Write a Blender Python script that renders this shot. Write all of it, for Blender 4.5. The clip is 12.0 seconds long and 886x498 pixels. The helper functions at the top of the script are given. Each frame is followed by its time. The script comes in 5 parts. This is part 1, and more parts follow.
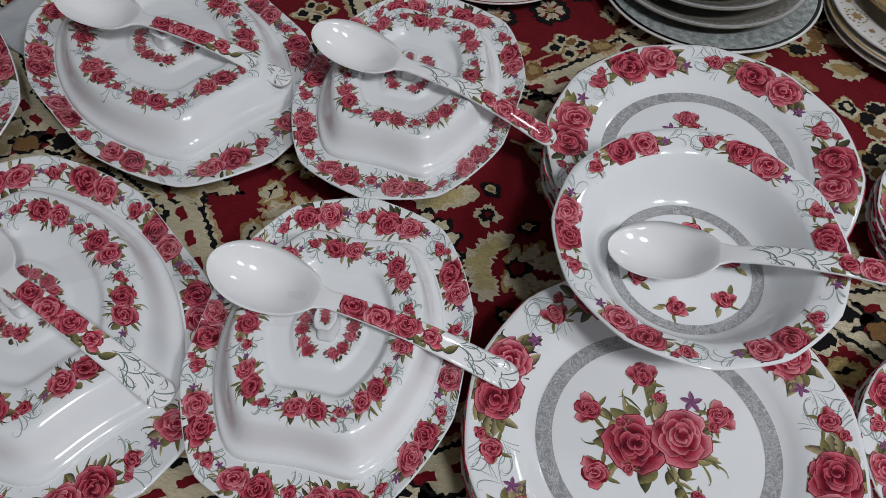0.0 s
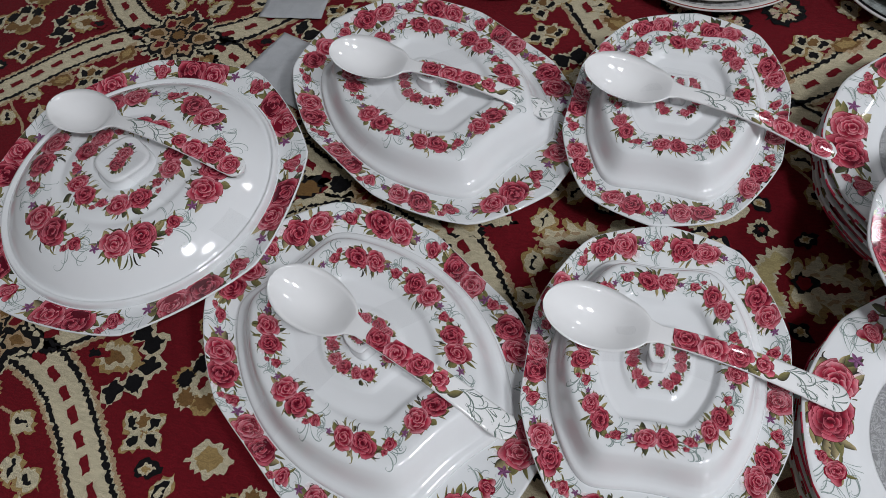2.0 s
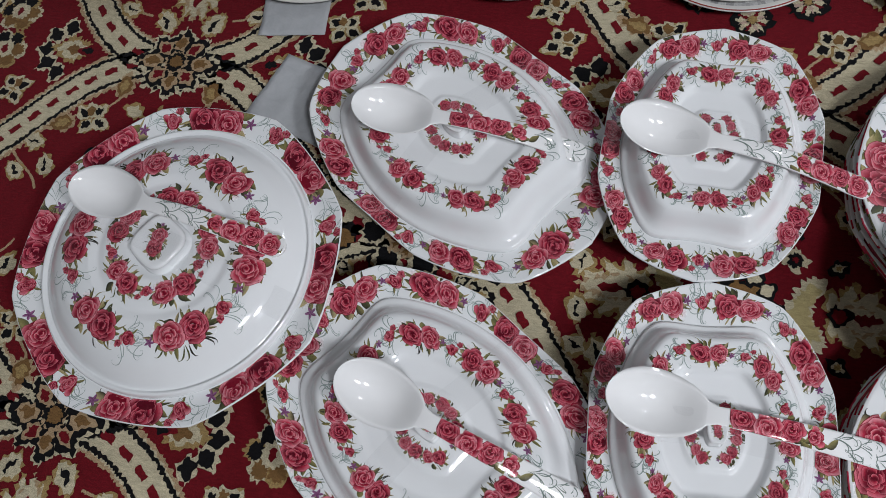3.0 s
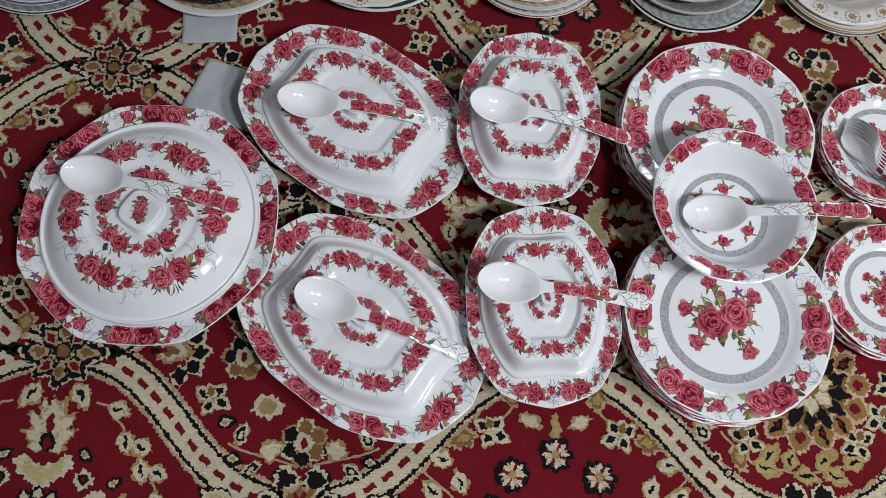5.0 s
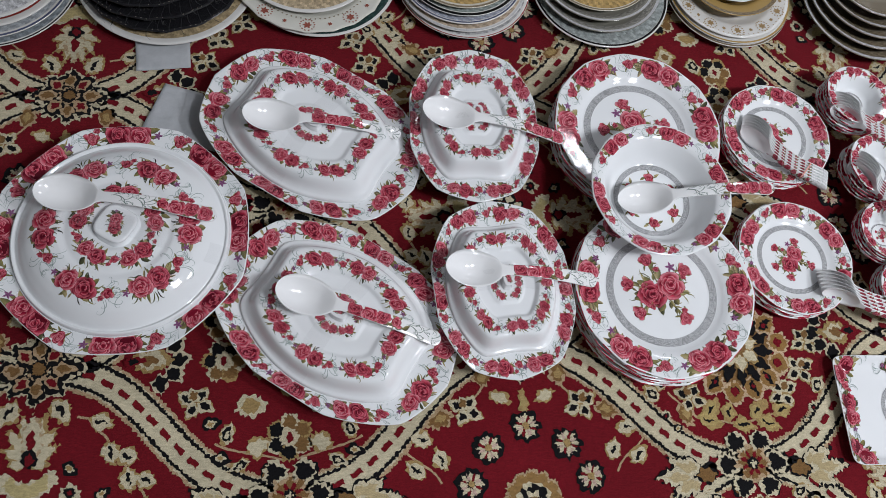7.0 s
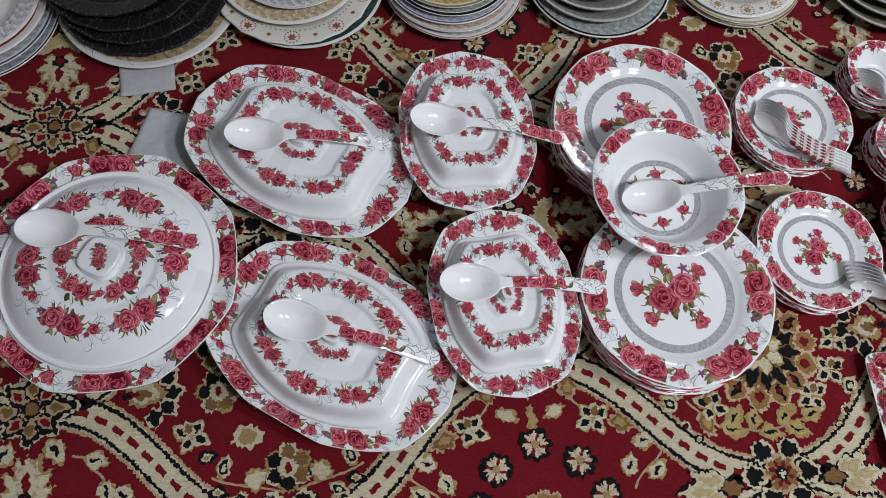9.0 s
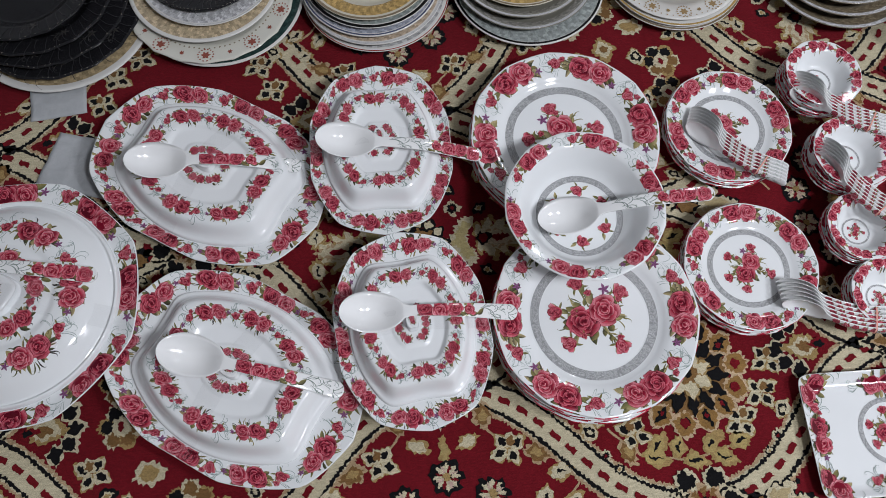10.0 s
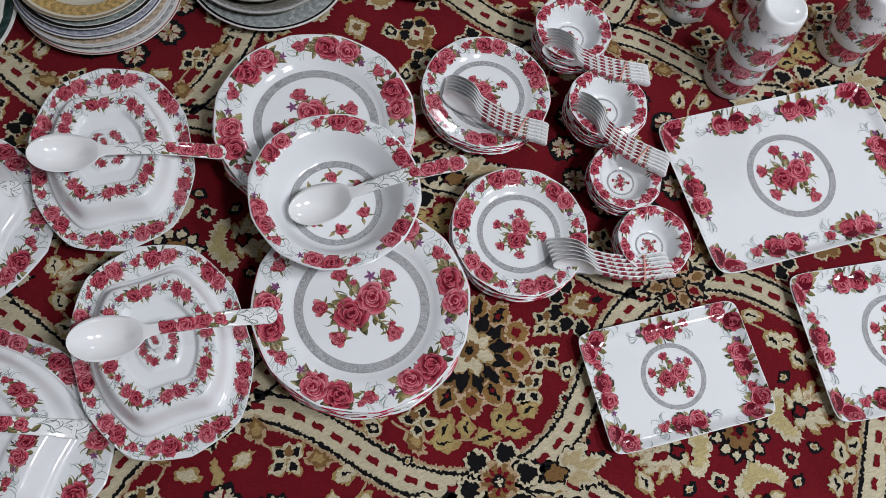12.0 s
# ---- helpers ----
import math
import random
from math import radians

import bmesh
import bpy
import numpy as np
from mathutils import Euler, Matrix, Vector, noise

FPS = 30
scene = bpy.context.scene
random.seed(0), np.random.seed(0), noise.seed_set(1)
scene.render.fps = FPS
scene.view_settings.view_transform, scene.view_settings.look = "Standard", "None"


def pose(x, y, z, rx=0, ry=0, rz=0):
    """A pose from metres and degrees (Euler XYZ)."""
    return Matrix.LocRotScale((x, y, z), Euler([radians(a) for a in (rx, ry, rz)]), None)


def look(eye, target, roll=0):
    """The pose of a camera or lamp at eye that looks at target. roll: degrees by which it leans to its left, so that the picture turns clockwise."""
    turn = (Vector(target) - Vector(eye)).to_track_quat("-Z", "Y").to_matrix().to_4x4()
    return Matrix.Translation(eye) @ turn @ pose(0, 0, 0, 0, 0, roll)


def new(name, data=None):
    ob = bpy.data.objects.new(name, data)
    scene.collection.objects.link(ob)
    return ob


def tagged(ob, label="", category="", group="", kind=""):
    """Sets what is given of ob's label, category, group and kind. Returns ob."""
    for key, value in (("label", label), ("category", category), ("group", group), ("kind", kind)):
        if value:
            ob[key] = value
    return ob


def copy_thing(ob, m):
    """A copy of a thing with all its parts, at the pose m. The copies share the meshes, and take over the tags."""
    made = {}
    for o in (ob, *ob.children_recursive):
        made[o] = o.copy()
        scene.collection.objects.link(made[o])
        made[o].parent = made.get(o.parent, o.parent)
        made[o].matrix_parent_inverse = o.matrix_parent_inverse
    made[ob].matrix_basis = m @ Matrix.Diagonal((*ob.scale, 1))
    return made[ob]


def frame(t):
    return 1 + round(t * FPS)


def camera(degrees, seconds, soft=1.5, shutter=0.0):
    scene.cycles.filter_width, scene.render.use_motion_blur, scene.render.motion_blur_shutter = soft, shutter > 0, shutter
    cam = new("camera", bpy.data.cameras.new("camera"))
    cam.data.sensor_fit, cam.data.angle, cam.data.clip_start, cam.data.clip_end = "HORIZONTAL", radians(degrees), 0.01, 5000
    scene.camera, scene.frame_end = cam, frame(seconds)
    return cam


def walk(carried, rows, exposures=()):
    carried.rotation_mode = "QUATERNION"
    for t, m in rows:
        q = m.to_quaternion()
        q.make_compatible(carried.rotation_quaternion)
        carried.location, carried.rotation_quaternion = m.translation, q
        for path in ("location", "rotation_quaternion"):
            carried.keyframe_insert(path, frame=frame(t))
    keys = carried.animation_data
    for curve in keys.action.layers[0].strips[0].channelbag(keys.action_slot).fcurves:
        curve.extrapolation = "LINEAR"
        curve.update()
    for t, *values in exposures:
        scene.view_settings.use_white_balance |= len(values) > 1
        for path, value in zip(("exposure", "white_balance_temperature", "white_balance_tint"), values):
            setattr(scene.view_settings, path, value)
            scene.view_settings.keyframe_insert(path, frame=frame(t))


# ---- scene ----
from mathutils.geometry import tessellate_polygon

cam = camera(59.2, 12.0, soft=0.75)
PATH = [
    (0, (0.039, 0.041, 0.583), (0.02, 1.177, -1.062), 0.9),
    (0.5, (0.027, 0.018, 0.605), (-0.082, 1.152, -1.039), -0.3),
    (1, (-0.015, -0.01, 0.636), (-0.189, 1.144, -0.988), -2.7),
    (1.5, (-0.067, -0.025, 0.669), (-0.316, 1.131, -0.944), -7.6),
    (2, (-0.129, 0.058, 0.651), (-0.398, 1.124, -1.02), -13.6),
    (2.5, (-0.209, 0.196, 0.658), (-0.454, 1.067, -1.126), -18.8),
    (2.7, (-0.168, 0.223, 0.698), (-0.417, 1.024, -1.118), -20.9),
    (4.3, (-0.309, 0.247, 0.938), (-0.239, 0.829, -0.974), -1.4),
    (4.5, (-0.293, 0.21, 0.986), (-0.183, 0.774, -0.93), 1.8),
    (5, (-0.257, 0.11, 1.067), (-0.081, 0.686, -0.841), 5.8),
    (5.5, (-0.316, 0.072, 1.087), (-0.046, 0.67, -0.802), 10.8),
    (6, (-0.377, 0.045, 1.1), (-0.001, 0.647, -0.77), 16.9),
    (6.5, (-0.383, 0.031, 1.104), (0.067, 0.641, -0.747), 20.5),
    (7, (-0.383, 0.029, 1.112), (0.083, 0.667, -0.725), 19.9),
    (8.8, (-0.336, 0.038, 1.079), (0.045, 0.72, -0.763), 10.8),
    (9, (-0.301, 0.048, 1.082), (0.057, 0.709, -0.772), 9.6),
    (9.5, (-0.207, 0.062, 1.077), (0.107, 0.693, -0.795), 7.1),
    (10, (-0.128, 0.054, 1.07), (0.161, 0.706, -0.798), 4.2),
    (10.5, (-0.072, 0.056, 1.059), (0.199, 0.698, -0.816), 2.4),
    (11, (-0.041, 0.047, 1.05), (0.261, 0.665, -0.828), 4.5),
    (11.5, (0.003, 0.03, 1.023), (0.4, 0.593, -0.855), 11.5),
    (12, (0.047, -0.01, 1.02), (0.576, 0.522, -0.834), 15.8),
]
walk(cam, [(t, look(eye, target, roll)) for t, eye, target, roll in PATH], [(0.0, -0.46, 6600, 11), (1.5, -0.30, 6600, 11), (2.5, -0.22, 6550, 11), (4.3, -0.08, 6500, 11), (9.5, -0.17, 6450, 12), (10.5, -0.22, 6480, 12), (12.0, -0.28, 6520, 12)])


# ---- light ----
world = bpy.data.worlds.new("room_air")
world.use_nodes = True
world.node_tree.nodes["Background"].inputs[0].default_value = (0.9, 0.95, 1.0, 1)
world.node_tree.nodes["Background"].inputs[1].default_value = 0.12
scene.world = world


def lamp(name, at, target, size, watts, colour=(1, 0.97, 0.93)):
    data = bpy.data.lights.new(name, "AREA")
    data.shape, data.size, data.energy, data.color = "DISK", size, watts, colour
    ob = new(name, data)
    ob.matrix_world = look(at, target)
    return ob


LED = (0.91, 0.945, 1.0)
lamp("ceiling_lamp", (1.75, -1.1, 2.6), (0.6, 0.3, 0), 0.40, 43, LED)
lamp("ceiling_lamp", (2.7, 2.2, 2.6), (0.3, 0.5, 0), 0.40, 14, LED)
lamp("ceiling_lamp", (0.75, -1.0, 2.6), (0.6, 0.3, 0), 0.36, 40, LED)


# ---- materials ----
def material(name, roughness=0.5, metallic=0.0, colour=(0.8, 0.8, 0.8), coat=0.0):
    m = bpy.data.materials.new(name)
    m.use_nodes = True
    b = m.node_tree.nodes["Principled BSDF"]
    b.inputs["Base Color"].default_value = (*colour, 1)
    b.inputs["Roughness"].default_value = roughness
    b.inputs["Metallic"].default_value = metallic
    b.inputs["Coat Weight"].default_value = coat
    b.inputs["Coat Roughness"].default_value = 0.06
    return m, m.node_tree.nodes, m.node_tree.links, b


def mixed(nodes, links, a, b, factor, blend="MIX"):
    """A colour mix; a and b are sockets or colours, factor a socket or number."""
    n = nodes.new("ShaderNodeMix")
    n.data_type, n.blend_type = "RGBA", blend
    for socket, value in ((n.inputs[6], a), (n.inputs[7], b), (n.inputs[0], factor)):
        if isinstance(value, bpy.types.NodeSocket):
            links.new(value, socket)
        elif isinstance(value, tuple):
            socket.default_value = (*value, 1)
        else:
            socket.default_value = value
    return n.outputs[2]


def noise_at(nodes, links, scale, detail=3, rough=0.5, space="Object", stretch=None, distortion=0.0):
    co = nodes.new("ShaderNodeTexCoord").outputs[space]
    if stretch:
        mp = nodes.new("ShaderNodeMapping")
        mp.inputs["Scale"].default_value = stretch
        links.new(co, mp.inputs[0])
        co = mp.outputs[0]
    n = nodes.new("ShaderNodeTexNoise")
    n.inputs["Scale"].default_value, n.inputs["Detail"].default_value = scale, detail
    n.inputs["Roughness"].default_value, n.inputs["Distortion"].default_value = rough, distortion
    links.new(co, n.inputs["Vector"])
    return n.outputs[0]


def ramp(nodes, links, source, stops):
    r = nodes.new("ShaderNodeValToRGB")
    while len(r.color_ramp.elements) < len(stops):
        r.color_ramp.elements.new(0.5)
    for e, (p, c) in zip(r.color_ramp.elements, stops):
        e.position, e.color = p, (*c, 1) if isinstance(c, tuple) else (c, c, c, 1)
    links.new(source, r.inputs[0])
    return r.outputs[0]


def bump(nodes, links, shader, height, strength, distance):
    n = nodes.new("ShaderNodeBump")
    n.inputs["Strength"].default_value, n.inputs["Distance"].default_value = strength, distance
    links.new(height, n.inputs["Height"])
    links.new(n.outputs[0], shader.inputs["Normal"])


def pile_material(name, colour=None):
    """Cut wool pile: fibres, weft rows and worn lighter patches. No colour: taken from the woven colours of the mesh."""
    m, nodes, links, b = material(name, 0.95)
    if colour is None:
        attr = nodes.new("ShaderNodeVertexColor")
        attr.layer_name = "Col"
        base = attr.outputs[0]
    else:
        rgb = nodes.new("ShaderNodeRGB")
        rgb.outputs[0].default_value = (*colour, 1)
        base = rgb.outputs[0]
    fibre = noise_at(nodes, links, 1300, 2, 0.7)
    rows = noise_at(nodes, links, 430, 2, 0.6, stretch=(0.3, 1.0, 1.0))
    worn = noise_at(nodes, links, 7, 4, 0.6)
    one = mixed(nodes, links, base, ramp(nodes, links, fibre, [(0.32, 0.45), (0.68, 1.5)]), 0.75, "MULTIPLY")
    two = mixed(nodes, links, one, ramp(nodes, links, rows, [(0.32, 0.65), (0.68, 1.3)]), 0.45, "MULTIPLY")
    three = mixed(nodes, links, two, ramp(nodes, links, worn, [(0.3, 0.8), (0.7, 1.12)]), 0.8, "MULTIPLY")
    links.new(three, b.inputs["Base Color"])
    b.inputs["Specular IOR Level"].default_value = 0.08
    b.inputs["Sheen Weight"].default_value = 0.05
    b.inputs["Sheen Roughness"].default_value = 0.5
    bump(nodes, links, b, mixed(nodes, links, fibre, rows, 0.5), 0.6, 0.0014)
    return m


def melamine_material(name, colour, roughness=0.07):
    m, nodes, links, b = material(name, roughness, 0, colour)
    soft = noise_at(nodes, links, 14, 3)
    links.new(mixed(nodes, links, colour, tuple(c * 0.93 for c in colour), soft), b.inputs["Base Color"])
    smear = noise_at(nodes, links, 40, 4, 0.65)
    links.new(ramp(nodes, links, smear, [(0.35, roughness * 0.75), (0.75, roughness * 1.9)]), b.inputs["Roughness"])
    bump(nodes, links, b, noise_at(nodes, links, 22, 2), 0.12, 0.002)
    return m


def print_material(name, roughness=0.08):
    m, nodes, links, b = material(name, roughness)
    attr = nodes.new("ShaderNodeVertexColor")
    attr.layer_name = "Col"
    ink = noise_at(nodes, links, 420, 3, 0.7)
    links.new(mixed(nodes, links, attr.outputs[0], ramp(nodes, links, ink, [(0.3, 0.7), (0.7, 1.3)]), 0.7, "MULTIPLY"), b.inputs["Base Color"])
    bump(nodes, links, b, noise_at(nodes, links, 22, 2), 0.12, 0.002)
    return m


def scroll_band_material(name):
    """Silver band printed with pale curling scrolls."""
    m, nodes, links, b = material(name, 0.2)
    curl = noise_at(nodes, links, 95, 1, 0.4, distortion=2.2)
    lines = ramp(nodes, links, curl, [(0.36, (0.28, 0.285, 0.29)), (0.40, (0.52, 0.53, 0.54)), (0.44, (0.29, 0.295, 0.30)), (0.50, (0.31, 0.315, 0.32)), (0.54, (0.56, 0.57, 0.58)), (0.58, (0.29, 0.295, 0.30)), (0.64, (0.50, 0.51, 0.52)), (0.67, (0.30, 0.305, 0.31))])
    links.new(lines, b.inputs["Base Color"])
    return m


WHITE = (0.83, 0.85, 0.86)
PILE_RED = pile_material("wool_red", (0.150, 0.0078, 0.0135))
PILE = pile_material("wool_woven")
MELAMINE = melamine_material("white_melamine", WHITE)
SPOON_WHITE = melamine_material("spoon_melamine", (0.85, 0.855, 0.855), 0.07)
PRINT = print_material("rose_transfer")
SCROLL_BAND = scroll_band_material("silver_scroll_band")
BLACK_GLAZE = melamine_material("black_glaze", (0.014, 0.014, 0.016), 0.12)
BLACK_GLAZE.node_tree.nodes["Principled BSDF"].inputs["Specular IOR Level"].default_value = 0.4
RUBBER = material("pink_rubber", 0.5, 0, (0.72, 0.33, 0.27))[0]
# grey set by how much fill light the unseen walls and ceiling bounce
BOUNCE_GREY = melamine_material("bounce_grey_paint", (0.54, 0.55, 0.56), 0.7)
FLOOR_TILE = melamine_material("floor_tile", (0.55, 0.53, 0.5), 0.3)


def paper_material():
    m, nodes, links, b = material("tissue_paper", 0.75, 0, (0.74, 0.75, 0.76))
    crease = noise_at(nodes, links, 55, 5, 0.7, distortion=0.6)
    links.new(mixed(nodes, links, (0.42, 0.44, 0.46), (0.66, 0.68, 0.70), crease), b.inputs["Base Color"])
    bump(nodes, links, b, crease, 0.5, 0.003)
    b.inputs["Alpha"].default_value = 0.74
    return m


PAPER = paper_material()


def tape_material():
    m, nodes, links, b = material("clear_tape", 0.08, 0, (0.45, 0.45, 0.46))
    b.inputs["Alpha"].default_value = 0.055
    bump(nodes, links, b, noise_at(nodes, links, 60, 3), 0.4, 0.002)
    return m


TAPE = tape_material()


# ---- mesh helpers ----
def mesh_of(name, verts, faces, mat, cols=None, smooth=True):
    me = bpy.data.meshes.new(name)
    me.from_pydata(verts, [], faces)
    me.materials.append(mat)
    if smooth:
        me.polygons.foreach_set("use_smooth", [True] * len(faces))
    if cols is not None:
        layer = me.color_attributes.new("Col", "FLOAT_COLOR", "POINT")
        layer.data.foreach_set("color", np.array([(*c, 1.0) for c in cols], np.float32).ravel())
    me.update()
    return me


def part(name, me, parent, label=""):
    ob = new(name, me)
    ob.parent = parent
    return tagged(ob, label) if label else ob


def thing(name, label, category, group="", kind="", at=None):
    ob = new(name)
    ob.empty_display_size = 0.05
    tagged(ob, label, category, group, kind)
    if at is not None:
        ob.matrix_basis = at
    return ob


def loft(rings, closed_start=True, closed_end=True):
    """Verts and faces of rings of equal count, joined in order."""
    verts, faces, n = [], [], len(rings[0])
    for r in rings:
        verts += r
    for i in range(len(rings) - 1):
        for j in range(n):
            k = (j + 1) % n
            faces.append((i * n + j, i * n + k, (i + 1) * n + k, (i + 1) * n + j))
    if closed_start:
        faces.append(tuple(reversed(range(n))))
    if closed_end:
        faces.append(tuple(range((len(rings) - 1) * n, len(rings) * n)))
    return verts, faces


def dense(profile, step=0.03):
    """A smoothed, denser run of (k, z) through the given corners."""
    out = []
    for (k0, z0), (k1, z1) in zip(profile, profile[1:]):
        n = max(1, int(abs(k1 - k0) / step))
        out += [(k0 + (k1 - k0) * i / n, z0 + (z1 - z0) * i / n) for i in range(n)]
    return out + [profile[-1]]


def height_at(profile, k):
    """The profile's height at k, on straight runs between its corners."""
    if k <= profile[0][0]:
        return profile[0][1]
    for (k0, z0), (k1, z1) in zip(profile, profile[1:]):
        if k <= k1:
            return z0 + (z1 - z0) * (k - k0) / max(k1 - k0, 1e-9)
    return profile[-1][1]


# outlines: the radius by the angle
def round_outline(radius, lobes=0, depth=0.0, turn=0.0):
    return lambda a: radius * (1 - depth * abs(math.sin(lobes / 2 * (a - turn))))


def oval_outline(a, b, power=2.3, lobes=10, depth=0.014):
    def r(t):
        c, s = abs(math.cos(t)), abs(math.sin(t))
        base = ((c / a) ** power + (s / b) ** power) ** (-1 / power)
        own = math.atan2(math.sin(t) / b, math.cos(t) / a)
        return base * (1 - depth * abs(math.sin(lobes / 2 * own)))
    return r


def barrel_outline(a, b, e, sharp=16):
    """Bowed long sides, b at the middle and e at the flat ends, which lie a from the centre; the ends dip in slightly."""
    def r(t):
        c, s = abs(math.cos(t)), abs(math.sin(t))
        bend = (b - e) * c * c / (a * a)
        side = (-s + math.sqrt(s * s + 4 * bend * b)) / (2 * bend) if bend > 1e-9 else b / max(s, 1e-9)
        end = a * (1 - 0.05 * math.cos(min(1.0, s / max(c, 1e-6) * a / e) * math.pi / 2)) / max(c, 1e-6)
        return (side ** -sharp + end ** -sharp) ** (-1 / sharp)
    return r


# ---- printed roses ----
class Print:
    """Gathers thin printed shapes. place(x, y, h) maps a flat motif to a surface, h metres above it."""

    def __init__(self):
        self.verts, self.faces, self.cols = [], [], []

    def strip(self, place, rows, cols, layer):
        h = 0.00022 + 0.00006 * layer
        start, n = len(self.verts), len(rows[0])
        for row, c in zip(rows, cols):
            for i, (x, y) in enumerate(row):
                self.verts.append(place(x, y, h))
                self.cols.append(c[i] if isinstance(c, list) else c)
        for a in range(len(rows) - 1):
            for i in range(n - 1):
                p = start + a * n + i
                self.faces.append((p, p + 1, p + n + 1, p + n))

    def fan(self, place, middle, ring, c_mid, c_ring, layer):
        h = 0.00022 + 0.00006 * layer
        start, n = len(self.verts), len(ring)
        self.verts.append(place(*middle, h))
        self.cols.append(c_mid)
        for x, y in ring:
            self.verts.append(place(x, y, h))
            self.cols.append(c_ring)
        for i in range(n):
            self.faces.append((start, start + 1 + i, start + 1 + (i + 1) % n))

    def part(self, name, parent, label=""):
        return part(name, mesh_of(name, self.verts, self.faces, PRINT, self.cols), parent, label)


DEEP, CRIMSON, ROSE, PINK, PALE = (0.070, 0.003, 0.010), (0.40, 0.012, 0.036), (0.58, 0.034, 0.078), (0.68, 0.14, 0.20), (0.80, 0.45, 0.49)
BLUSH = (0.78, 0.50, 0.52)
OLIVE, MOSS, DARK_LEAF, GOLD_LEAF = (0.25, 0.22, 0.085), (0.10, 0.105, 0.045), (0.030, 0.028, 0.022), (0.46, 0.38, 0.20)
SCROLL, VIOLET, VIOLET_DARK = (0.30, 0.37, 0.35), (0.32, 0.13, 0.27), (0.12, 0.035, 0.10)


def blend(a, b, f):
    return tuple(x + (y - x) * f for x, y in zip(a, b))


def petal(P, place, cx, cy, ang, r0, r1, span, dark, mid, light, layer, rnd, n=6):
    """A petal round a rose's heart: dark in the fold, one flank in shade, a thin pale rim."""
    radii = (0.0, 0.24, 0.48, 0.72, 0.88, 1.0)
    rows = [[] for _ in radii]
    lean = rnd.choice((-1, 1))
    for i in range(n + 1):
        t = i / n * 2 - 1
        a = ang + span * t
        out = r1 * (1 - 0.24 * t ** 4 - 0.12 * rnd.random())
        for row, f in zip(rows, radii):
            r = r0 + (out - r0) * f
            row.append((cx + r * math.cos(a), cy + r * math.sin(a)))
    if n > 4:
        fold = [[(cx + f * (x - cx), cy + f * (y - cy)) for x, y in rows[-1]] for f in (0.90, 1.0, 1.03)]
        edge = blend(dark, mid, 0.3)
        P.strip(place, fold, (edge, edge, edge), layer - 0.12)
    flank = [blend(mid, dark, min(1.0, 1.1 * max(0.0, 0.25 + lean * (i / n * 2 - 1)))) for i in range(n + 1)]
    glow = [blend(c, light, 0.74 * max(0.0, 0.7 - lean * (i / n * 2 - 1)) / 1.7) for i, c in enumerate(flank)]
    rim = [blend(light, c, 0.05 + 0.7 * max(0.0, lean * (i / n * 2 - 1))) for i, c in enumerate(flank)]
    P.strip(place, rows, (dark, [blend(c, dark, 0.7) for c in flank], flank, glow, [blend(g, r, 0.5) for g, r in zip(glow, rim)], rim), layer)


def rose(P, place, cx, cy, r, seed, tone=0.5, detail=2, layer=2):
    """A full-blown rose: rings of overlapping petals with pale rims round a coiled heart."""
    rnd = random.Random(seed)
    dark, mid = blend(DEEP, CRIMSON, tone * 0.5), blend(CRIMSON, ROSE, tone)
    light = blend(PINK, PALE, tone)
    turn = rnd.random() * 6
    if detail == 0:
        ring = [(cx + r * (0.95 + 0.08 * math.cos(5 * a)) * math.cos(a), cy + r * (0.95 + 0.08 * math.cos(5 * a)) * math.sin(a)) for a in [i * math.tau / 12 for i in range(12)]]
        P.fan(place, (cx, cy), ring, dark, mid, layer)
        for i in range(3):
            petal(P, place, cx, cy, turn + i * 2.1, r * 0.3, r * 0.66, 0.8, dark, mid, light, layer + 1, rnd, 3)
        return
    ring = [(cx + r * 0.85 * math.cos(i * math.tau / 14), cy + r * 0.85 * math.sin(i * math.tau / 14)) for i in range(14)]
    P.fan(place, (cx, cy), ring, dark, dark, layer)
    plan = ((5, 0.50, 1.06, 0.80), (5, 0.46, 0.86, 0.78), (5, 0.34, 0.68, 0.80), (4, 0.24, 0.52, 0.95), (3, 0.14, 0.38, 1.15), (2, 0.05, 0.24, 1.6)) if detail > 1 else ((5, 0.45, 1.05, 0.80), (5, 0.3, 0.74, 0.8), (3, 0.1, 0.46, 1.1))
    hx, hy = cx + r * rnd.uniform(-0.12, 0.12), cy + r * rnd.uniform(-0.12, 0.12)
    for level, (count, r0, r1, span) in enumerate(plan):
        f = level / len(plan)
        for i in range(count):
            a = turn + level * 0.65 + i * math.tau / count + rnd.uniform(-0.14, 0.14)
            px, py = cx + (hx - cx) * f + r * rnd.uniform(-0.07, 0.07), cy + (hy - cy) * f + r * rnd.uniform(-0.07, 0.07)
            petal(P, place, px, py, a, r * r0, r * r1 * rnd.uniform(0.86, 1.08), span * rnd.uniform(0.8, 1.1), dark, blend(blend(mid, dark, rnd.uniform(0, 0.45)), PINK, rnd.uniform(0, 0.34 * tone)), blend(light, mid, rnd.uniform(0, 0.45)), layer + 1 + level * 0.7 + i * 0.12, rnd, 6 if detail > 1 else 4)


